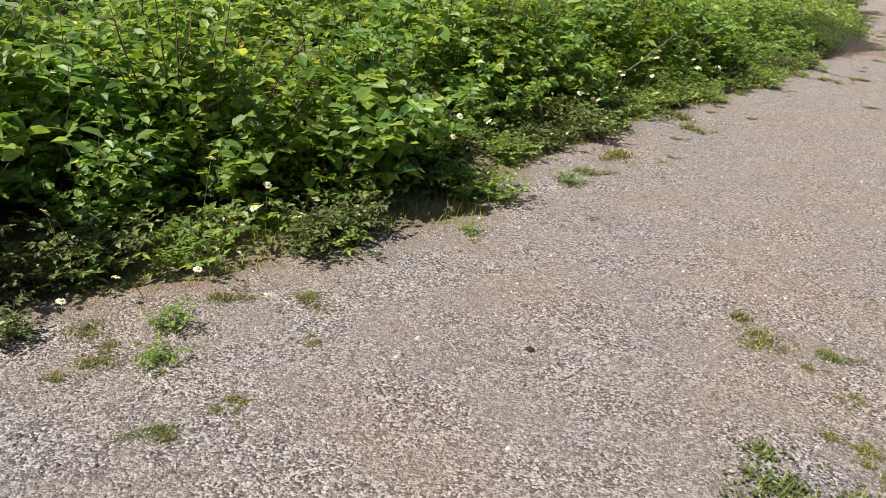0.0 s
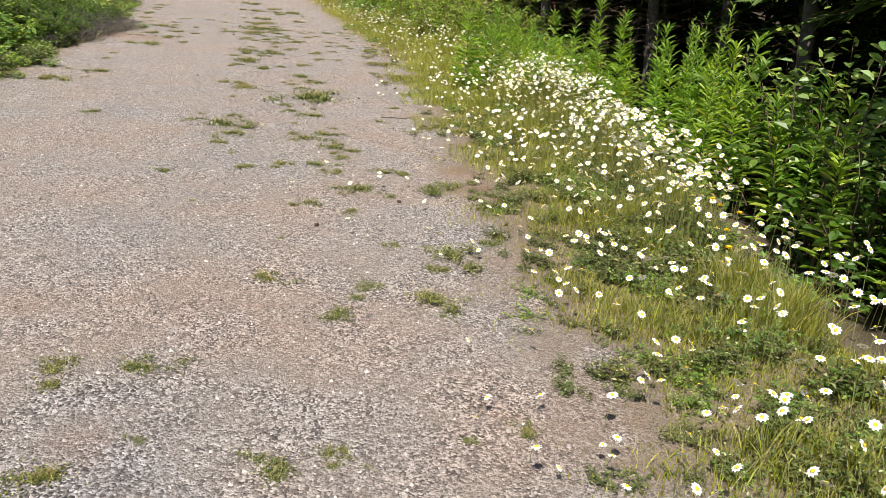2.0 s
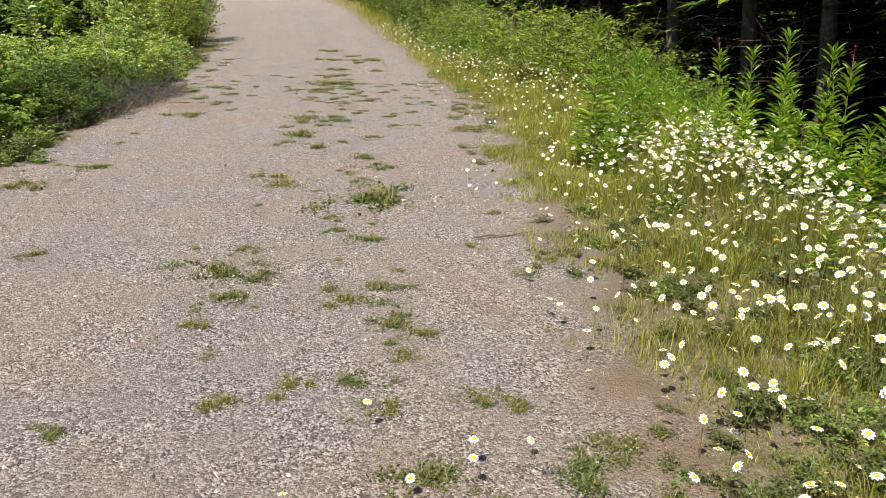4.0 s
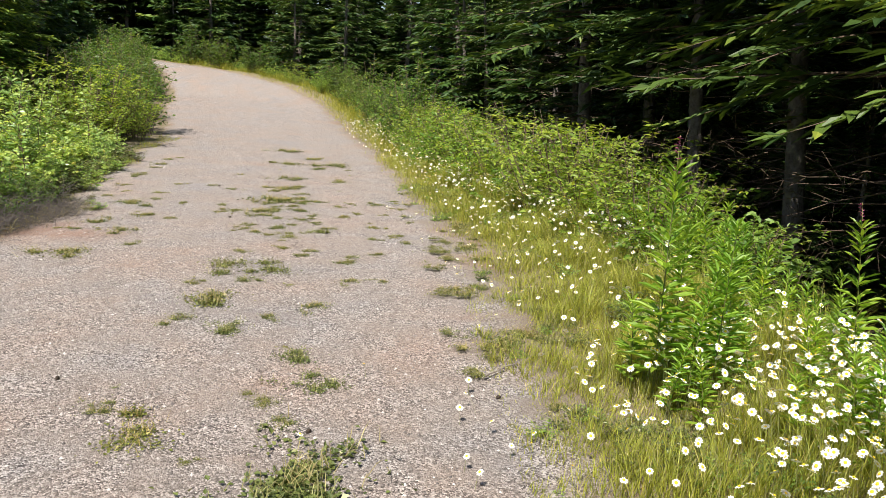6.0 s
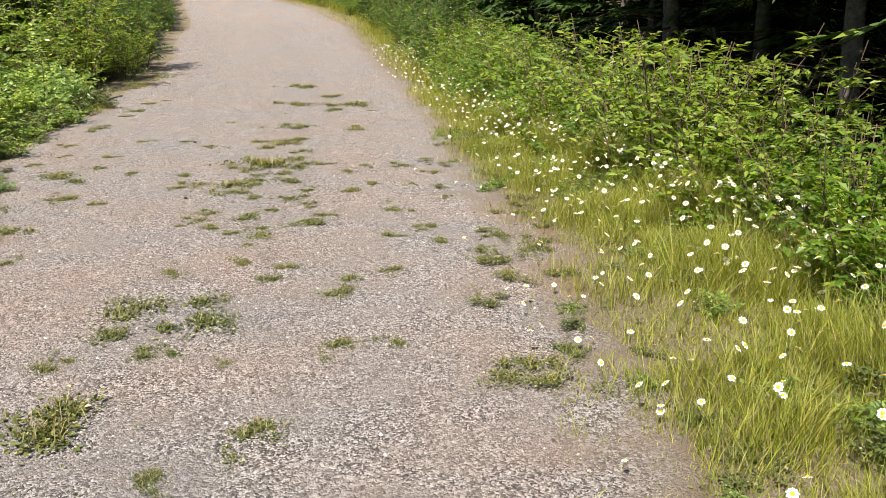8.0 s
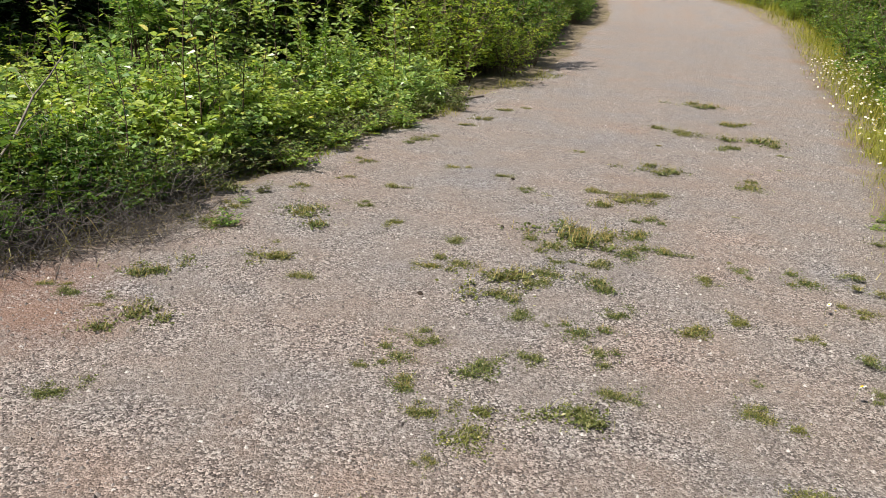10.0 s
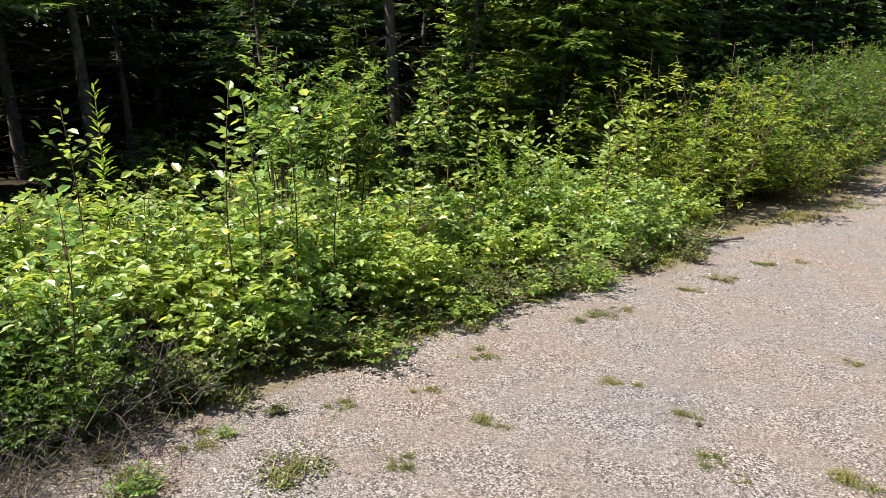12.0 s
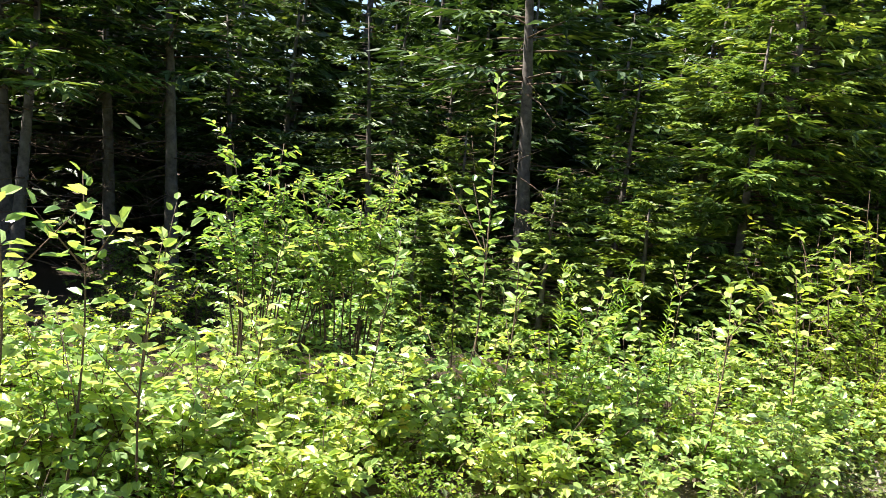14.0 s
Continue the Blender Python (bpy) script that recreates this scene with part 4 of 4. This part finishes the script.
daisy_field(220, 11.0, 13.2, lambda q: (rng.uniform(2.9, 3.9, len(q)), rng.uniform(0.25, 0.5, len(q))))
daisy_field(700, 6.5, 12.5, lambda q: (bushes(q) - 0.25 + rng.normal(0, 0.16, len(q)), rng.uniform(0.35, 0.6, len(q))))


# grass


def grass_field(name, label, count, q0, q1, place, mat, tall, width):
    q = rng.uniform(q0, q1, count)
    p, scale = place(q)
    x, y = xy(q, p)
    z = ground_z(q, p) - 0.01
    h = tall * rng.uniform(0.35, 1.2, count) * scale
    base = np.column_stack([x, y, z])
    top = base + np.column_stack([rng.normal(0, 0.42, (count, 2)) * h[:, None], h])
    v, f = blades(base, top, width * rng.uniform(0.6, 1.3, count))
    return tagged(new(name, mesh_of(name, v, f, mat, False)), label, "grass", kind="stuff")


def verge_grass(q):
    u = rng.beta(np.interp(q, [6, 9, 10.5, 14, 16, 18], [1.9, 1.9, 1.4, 1.4, 2.4, 3.0]), 1.0, len(q))
    p = right(q) - 0.1 + (bushes(q) + 0.25 - right(q)) * u
    clump = np.clip(0.55 + 0.9 * wave(q * 2.6, p * 2.2) + 0.5 * wave(q * 7.1, p * 6.3), 0.3, 1.25)
    return p, (0.2 + 0.95 * u) * clump * np.interp(q, [3, 8.5, 12], [0.45, 0.6, 1.0])


def left_grass(q):
    u = rng.beta(1.3, 1.6, len(q))
    return foot(q) + 0.4 - 0.6 * u, (0.3 + 0.7 * u) * np.clip(0.6 + wave(q * 2.2, u * 2), 0.1, 1.2)


grass_field("verge_grass", "uneven yellow-green grass along the gravel edge", 150000, 2.5, 22, verge_grass, GRASS, 0.32, 0.004)
grass_field("verge_grass", "uneven yellow-green grass along the gravel edge", 22000, 20, 56, verge_grass, GRASS, 0.4, 0.009)
grass_field("fine_grass", "fine yellow-green meadow grass on the verge", 60000, 11.5, 27, verge_grass, FINE_GRASS, 0.42, 0.0035)
grass_field("dry_grass", "sparse straw-coloured dry grass stalks", 52000, 2.5, 26, verge_grass, STRAW, 0.34, 0.0035)
grass_field("edge_grass", "short grass at the foot of the bushes", 14000, -6, 30, left_grass, GRASS, 0.14, 0.005)

# ---------------------------------------------------------------- loose stones


def stones(count, q0, q1, size, seed_p):
    q = rng.uniform(q0, q1, count)
    p = seed_p(q)
    x, y = xy(q, p)
    c = np.column_stack([x, y, ground_z(q, p)])
    r = size * np.minimum(rng.lognormal(0, 0.5, count), 2.0)
    shape = np.array([(1, 0, 0), (0.3, 0.95, 0), (-0.8, 0.6, 0), (-0.8, -0.6, 0), (0.3, -0.95, 0), (0.1, 0.05, 0.95)])
    a = rng.uniform(0, 2 * np.pi, count)
    ca, sa = np.cos(a)[:, None], np.sin(a)[:, None]
    sh = shape[None] * (1 + rng.normal(0, 0.22, (count, 6, 3))) * r[:, None, None] * np.array([1, 0.75, 0.9])
    v = np.stack([sh[..., 0] * ca - sh[..., 1] * sa, sh[..., 0] * sa + sh[..., 1] * ca, sh[..., 2] - 0.0015], -1) + c[:, None]
    i = np.arange(count)[:, None] * 6
    f = np.concatenate([i + np.array([[j, (j + 1) % 5, 5]]) for j in range(5)], 0)
    return mesh_of("gravel_stones", v.reshape(-1, 3), f.tolist(), STONE, False)


def on_road(q):
    return edge(q) + (right(q) - edge(q)) * rng.uniform(0.02, 1.12, len(q))


tagged(new("gravel_stones", stones(95000, -1, 22, 0.0046, on_road)), "loose grey and pale stone chips on the track", "gravel", kind="stuff")


def along_road(q):
    return left(q) + (right(q) - left(q)) * rng.uniform(0.0, 1.06, len(q))


tagged(new("gravel_stones", stones(60000, -1, 24, 0.0062, along_road)), "scattered larger stone chips on the track", "gravel", kind="stuff")
tagged(new("gravel_stones", stones(26000, 23, 46, 0.0085, along_road)), "stone chips on the track further off", "gravel", kind="stuff")


# ---------------------------------------------------------------- tall herbs, saplings, wood on the ground


def fireweed(height, bloom, leaf=0.19):
    root = thing("fireweed", "tall upright fireweed with narrow green leaves", "wildflower", "fireweed stand")
    t = np.linspace(0, 1, 8)
    bend = rng.normal(0, 0.07, 2)
    path = np.column_stack([bend[0] * t ** 2, bend[1] * t ** 2, t * height])
    v, f = tubes([path], [np.linspace(0.005, 0.002, 8)], 5)
    part("stem", mesh_of("stem", v, f, STEM), root, "reddish green stem")
    n = int(70 * height)
    u = np.sort(rng.uniform(0.12, 0.9 if bloom else 1.0, n))
    i = np.minimum((u * 7).astype(int), 6)
    at = path[i] + (path[i + 1] - path[i]) * (u * 7 - i)[:, None]
    a = np.arange(n) * 2.4
    ax = np.column_stack([np.cos(a), np.sin(a), 0.25 + 0.9 * u ** 2])
    ln = leaf * (1.15 - 0.6 * u) * rng.uniform(0.8, 1.15, n)
    v, f = leaves(at, ax, np.array([0, 0, 1.0]) + rng.normal(0, 0.2, (n, 3)), ln, ln * 0.21, 0.2, 0.45)
    part("foliage", mesh_of("foliage", v, f.tolist(), FIREWEED, False), root)
    if bloom:
        n = 26
        u = rng.uniform(0.86, 1.0, n)
        at = path[6] + (path[7] - path[6]) * ((u - 0.857) * 7)[:, None]
        a = rng.uniform(0, 6.3, n)
        v, f = leaves(at, np.column_stack([np.cos(a), np.sin(a), np.full(n, 0.3)]), np.tile([0, 0, 1.0], (n, 1)), 0.03, 0.014, simple=True)
        part("flower_spike", mesh_of("flower_spike", v, f.tolist(), PURPLE, False), root, "purple buds")["kind"] = "stuff"
    return away(root)


FIREWEEDS = [fireweed(1.05, False), fireweed(1.25, False), fireweed(1.5, True), fireweed(0.85, False), fireweed(1.4, False, 0.12)]
q, p = qp(8.89, 9.49)
put(FIREWEEDS[2], q, p, 0.4, 1.0)
for dq, dp, s, k in ((0.1, 0.12, 0.8, 1), (-0.12, 0.15, 0.75, 0), (0.15, -0.08, 0.7, 3), (-0.1, 0.3, 0.85, 1), (0.05, 0.45, 0.8, 0)):
    put(FIREWEEDS[k], q + dq, p + dp, rng.uniform(0, 6.3), s)
for q, p, s in ((12.4, 2.95, 0.5), (12.2, 3.05, 0.55), (12.6, 3.5, 0.55), (12.75, 3.25, 0.6), (12.2, 3.6, 0.6), (11.9, 3.4, 0.55), (13.2, 3.4, 0.55), (13.4, 3.9, 0.7), (12.6, 4.1, 0.8), (11.6, 3.9, 0.75), (14.0, 3.9, 0.7), (14.8, 4.2, 0.85), (12.1, 4.4, 0.8), (11.0, 4.3, 0.9)):
    put(FIREWEEDS[rng.integers(4)], q, p, rng.uniform(0, 6.3), s, 0.0, rng.normal(0, 4), rng.normal(0, 4))
for q, p, s in ((6.9, 4.1, 0.95), (7.4, 4.25, 1.0), (7.9, 4.4, 1.0), (6.6, 4.4, 1.05)):
    put(FIREWEEDS[rng.integers(2)], q, p, rng.uniform(0, 6.3), s, 0.0, rng.normal(0, 4), rng.normal(0, 4))
for k in range(34):
    q = rng.uniform(8.2, 12.6)
    put(FIREWEEDS[(0, 1, 1, 4)[rng.integers(4)]], q, float(bushes(q)) + rng.uniform(0.25, 1.3), rng.uniform(0, 6.3), rng.uniform(0.85, 1.15), 0.0, rng.normal(0, 4), rng.normal(0, 4))
for k in range(56):
    q = rng.uniform(8.5, 16.5)
    put(FIREWEEDS[(0, 1, 3, 3)[rng.integers(4)]], q, float(bushes(q)) + rng.normal(0.1, 0.25), rng.uniform(0, 6.3), rng.uniform(0.45, 0.75), 0.0, rng.normal(0, 4), rng.normal(0, 4))
q, p = qp(5.93, 18.36)
put(FIREWEEDS[4], q, p, 1.0, 1.05)
q, p = qp(7.52, 22.45)
for k in range(6):
    put(FIREWEEDS[4], q + rng.normal(0, 0.15), p + rng.normal(0, 0.15), rng.uniform(0, 6.3), rng.uniform(0.7, 0.9), 0, rng.normal(0, 6), rng.normal(0, 6))


def sapling(height, side, leaf=0.085):
    """A straight young alder shoot with stalked leaves all the way up."""
    root = thing("alder_sapling", "upright young alder shoot with large bright leaves", "sapling", "young alder shoots")
    t = np.linspace(0, 1, 9)
    path = np.column_stack([0.08 * np.sin(t * 2.2 + height), 0.06 * np.sin(t * 2.9), t * height])
    paths, radii, B, A = [path], [np.linspace(0.008, 0.002, 9)], [], []
    arms = [(path, 0.3, int(24 * height))]
    for k in range(side):
        i = rng.integers(3, 7)
        a = rng.uniform(0, 6.3)
        ln = rng.uniform(0.25, 0.5) * height ** 0.5
        s = np.linspace(0, 1, 9)[:, None]
        arm = path[i] + np.array([math.cos(a) * 0.6, math.sin(a) * 0.6, 0.7]) * ln * s
        paths.append(arm)
        radii.append(np.linspace(0.004, 0.0015, 9))
        arms.append((arm, 0.15, 10))
    for arm, lo, n in arms:
        u = np.linspace(lo, 1, n)
        i = np.minimum((u * 8).astype(int), 7)
        B.append(arm[i] + (arm[i + 1] - arm[i]) * (u * 8 - i)[:, None])
        a = np.arange(n) * 2.3 + rng.uniform(0, 6.3)
        A.append(np.column_stack([np.cos(a), np.sin(a), rng.uniform(-0.15, 0.7, n) + 0.6 * (u > 0.93)]))
    B, A = np.concatenate(B), np.concatenate(A)
    n = len(B)
    ln = leaf * rng.uniform(0.6, 1.2, n)
    v, f = leaves(B + unit(A) * 0.02, A, np.array([0, 0, 1.0]) + rng.normal(0, 0.35, (n, 3)), ln, ln * 0.66)
    part("foliage", mesh_of("foliage", v, f.tolist(), SUNLIT_ALDER, False), root)
    v, f = tubes(paths, radii, 5)
    part("stem", mesh_of("stem", v, f, TWIG), root, "thin reddish brown stem")
    return away(root)


SAPLINGS = [sapling(2.3, 6), sapling(1.6, 3), sapling(1.35, 4), sapling(1.5, 1)]
for k, q, p, s in ((0, 22.05, -4.63, 1.03), (1, 19.75, -3.4, 0.98), (2, 24.2, -4.1, 1.03), (3, 19.3, -3.15, 1.04), (2, 19.45, -3.35, 1.1), (3, 20.1, -3.25, 0.92), (3, 20.7, -4.2, 0.9),
                   (1, 21.3, -4.1, 0.85), (2, 23.4, -3.83, 0.95), (2, 22.7, -4.1, 0.85), (1, 18.6, -3.9, 0.85), (3, 17.4, -3.8, 0.85), (2, 16.4, -4.0, 0.9), (1, 12.0, -3.8, 0.75), (2, 22.2, -4.4, 0.95),
                   (2, 8.2, 4.5, 1.1), (1, 7.4, 4.3, 0.95), (2, 7.0, 4.2, 1.1), (1, 9.2, 4.8, 0.9)):
    put(SAPLINGS[k], q, p, rng.uniform(0, 6.3), s)
for q, p, s in ((20.8, -5.35, 1.08), (21.4, -5.2, 1.05)):
    put(ROWAN[0], q, p, rng.uniform(0, 6.3), s)
# low fill before the wood, its shade carried by the leaf colour
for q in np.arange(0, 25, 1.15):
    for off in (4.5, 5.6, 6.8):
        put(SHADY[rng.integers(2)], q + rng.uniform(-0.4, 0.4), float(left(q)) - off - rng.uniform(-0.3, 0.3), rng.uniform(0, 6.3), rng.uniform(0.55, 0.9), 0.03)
for q in (64.0, 67.0):
    for p in np.arange(-30, 10, 1.9):
        put(THICK[0], q + rng.uniform(-0.6, 0.6), p, rng.uniform(0, 6.3), rng.uniform(1.1, 1.35), 0.1)


def stick(name, label, path, r0, r1, mat, forks=()):
    """A branch lying or leaning, with side twigs."""
    root = tagged(new(name), label, "branch")
    v, f = tubes([path], [np.linspace(r0, r1, len(path))], 8)
    part("limb", mesh_of("limb", v, f, mat), root)
    for at, d in forks:
        b = np.asarray(path[at], float)
        v, f = tubes([np.stack([b, b + np.asarray(d) * 0.5 + [0, 0, 0.02], b + np.asarray(d)])], [np.array([r1, r1 * 0.7, r1 * 0.3])], 5)
        part("twig", mesh_of("twig", v, f, mat), root)
    return root


def dead_brush(n):
    """A tangle of dead twigs and flattened stalks under the bushes."""
    root = thing("dead_brush", "tangle of grey dead twigs and dry stalks under the bushes", "brushwood", "dead brushwood")
    paths, radii = [], []
    for k in range(n):
        a = np.append(rng.normal(0, 0.18, 2), rng.uniform(0.0, 0.12))
        d = np.append(rng.normal(0, 0.13, 2), rng.uniform(-0.01, 0.17))
        paths.append(np.stack([a, a + d * 0.5 + rng.normal(0, 0.03, 3), a + d]))
        radii.append(np.array([0.0026, 0.0018, 0.001]))
    v, f = tubes(paths, radii, 3)
    tagged(part("twig_tangle", mesh_of("twig_tangle", v, f, GREY_TWIG), root), kind="stuff")
    m = n // 2
    base = np.column_stack([rng.normal(0, 0.18, (m, 2)), rng.uniform(0, 0.05, m)])
    v, f = blades(base, base + np.column_stack([rng.normal(0, 0.08, (m, 2)), rng.uniform(0.02, 0.13, m)]), 0.003)
    tagged(part("dry_stalk_tuft", mesh_of("dry_stalk_tuft", v, f, STRAW, False), root), kind="stuff")
    return away(root)


BRUSH = [dead_brush(130) for k in range(3)]
for q in np.arange(14.4, 18.5, 0.24):
    for off, s in ((0.12, 0.75), (0.4, 1.15), (0.75, 1.4)):
        put(BRUSH[rng.integers(3)], q + rng.uniform(-0.1, 0.1), float(np.interp(q, [14.4, 15.5, 17, 18.2, 18.5], [-2.6, -2.35, -2.2, -2.1, -2.5])) - off - rng.uniform(-0.08, 0.08), rng.uniform(0, 6.3), rng.uniform(0.85, 1.15) * s)
# small clumps with shade in their green, for the shaded brush
for k in range(90):
    q = rng.uniform(14.6, 18.3)
    u = rng.uniform(0, 0.8)
    put((LOW[:1] + SHADY * 2)[rng.integers(5)], q, -2.45 - u, rng.uniform(0, 6.3), rng.uniform(0.3, 0.42) + 0.35 * u, 0.03)
for k in range(9):
    q = rng.uniform(15, 24.5)
    put(SAPLINGS[(1, 2, 3)[rng.integers(3)]], q, float(left(q)) - rng.uniform(0.7, 1.9), rng.uniform(0, 6.3), rng.uniform(0.7, 0.95))


def bent(a, b, wob, k=9):
    t = np.linspace(0, 1, k)[:, None]
    return np.asarray(a) + (np.asarray(b) - np.asarray(a)) * t + rng.normal(0, wob, (k, 3)) * np.sin(t * np.pi)


stick("fallen_branch", "bleached bare branch lying at the foot of the bushes", bent((8.95, 22.85, 0.03), (9.75, 23.6, 0.03), 0.012), 0.035, 0.015, DEADWOOD, ((3, (-0.15, 0.25, 0.12)), (5, (0.1, 0.3, 0.16)), (6, (-0.2, 0.2, 0.1))))
stick("dead_stick", "thin grey dead stick leaning out of the bushes", bent((6.15, 16.2, 0.1), (6.35, 17.3, 0.95), 0.02), 0.012, 0.004, DEADWOOD, ((4, (0.1, 0.2, 0.15)), (6, (-0.15, 0.1, 0.15))))
stick("dry_twig", "thin dry twig lying on the gravel edge", bent((8.2, 10.15, 0.02), (8.75, 10.3, 0.03), 0.008), 0.006, 0.002, DEADWOOD, ((4, (0.1, -0.05, 0.02)),))
stick("dry_twig", "thin dry twig lying on the gravel edge", bent((6.75, 8.3, 0.015), (7.2, 8.2, 0.02), 0.01), 0.006, 0.002, TWIG)
stick("dead_stick", "thin grey dead stick leaning out of the bushes", bent((1.1, 7.7, 0.2), (1.75, 8.1, 0.75), 0.02), 0.006, 0.003, DEADWOOD)


def cone(r):
    """A small dark fir cone, scaly and egg-shaped."""
    n, k = 9, 10
    rows = []
    for i in range(n):
        u = i / (n - 1)
        a = np.linspace(0, 2 * np.pi, k, endpoint=False) + (i % 2) * np.pi / k
        rad = r * (0.15 + math.sin(math.pi * (0.08 + 0.84 * u)) * 0.8) * (1 + 0.18 * (np.arange(k) % 2))
        rows.append(np.column_stack([np.full(k, (u - 0.5) * r * 3.2), np.cos(a) * rad, np.sin(a) * rad + r * 0.8]))
    i = np.arange(n * k).reshape(n, k)
    j = np.roll(i, -1, 1)
    f = np.stack([i[:-1], j[:-1], j[1:], i[1:]], -1).reshape(-1, 4).tolist() + [i[0].tolist()[::-1], i[-1].tolist()]
    return mesh_of("fir_cone", np.concatenate(rows), f, CONE, False)


CONES = cone(0.011)
for x, y in ((9.55, 18.43), (8.73, 15.75), (4.49, 5.75), (7.0, 10.0), (6.4, 9.2), (0.35, 2.6), (8.1, 9.9), (5.2, 5.9), (6.1, 11.2), (9.3, 17.0)):
    q, p = qp(x, y)
    tagged(new("fir_cone", CONES), "small dark fir cone lying on the gravel", "cone", "fir cones").matrix_basis = pose(x, y, float(ground_z(q, p)) - 0.001, 0, 0, rng.uniform(0, 360))


def hawkweed(height):
    root = thing("yellow_hawkweed", "yellow hawkweed flower on a thin stalk in the grass", "flower", "yellow hawkweed")
    path = np.column_stack([np.linspace(0, 0.03, 5), np.zeros(5), np.linspace(0, height, 5)])
    v, f = tubes([path], [np.full(5, 0.0015)], 4)
    part("stem", mesh_of("stem", v, f, STEM), root, "thin green stem")
    n = 34
    a = np.arange(n) * 2.4
    up = np.linspace(0.15, 1.3, n)
    v, f = leaves(np.repeat(path[-1:], n, 0), np.column_stack([np.cos(a), np.sin(a), up]), np.tile([0, 0, 1.0], (n, 1)), 0.019, 0.006, 0.1)
    part("flower_head", mesh_of("flower_head", v, f.tolist(), YELLOW, False), root, "bright yellow flower")
    return away(root)


HAWK = hawkweed(0.4)
for x, y in ((5.98, 4.18), (6.00, 4.13), (5.99, 4.02), (5.73, 3.93), (5.37, 3.66), (6.55, 5.2), (7.35, 6.6)):
    q, p = qp(x, y)
    put(HAWK, q, p, rng.uniform(0, 6.3), rng.uniform(0.85, 1.05))

# the first of each kind, from which the others were copied, are taken out
for ob in PROTOS:
    for o in (*ob.children_recursive, ob):
        bpy.data.objects.remove(o)
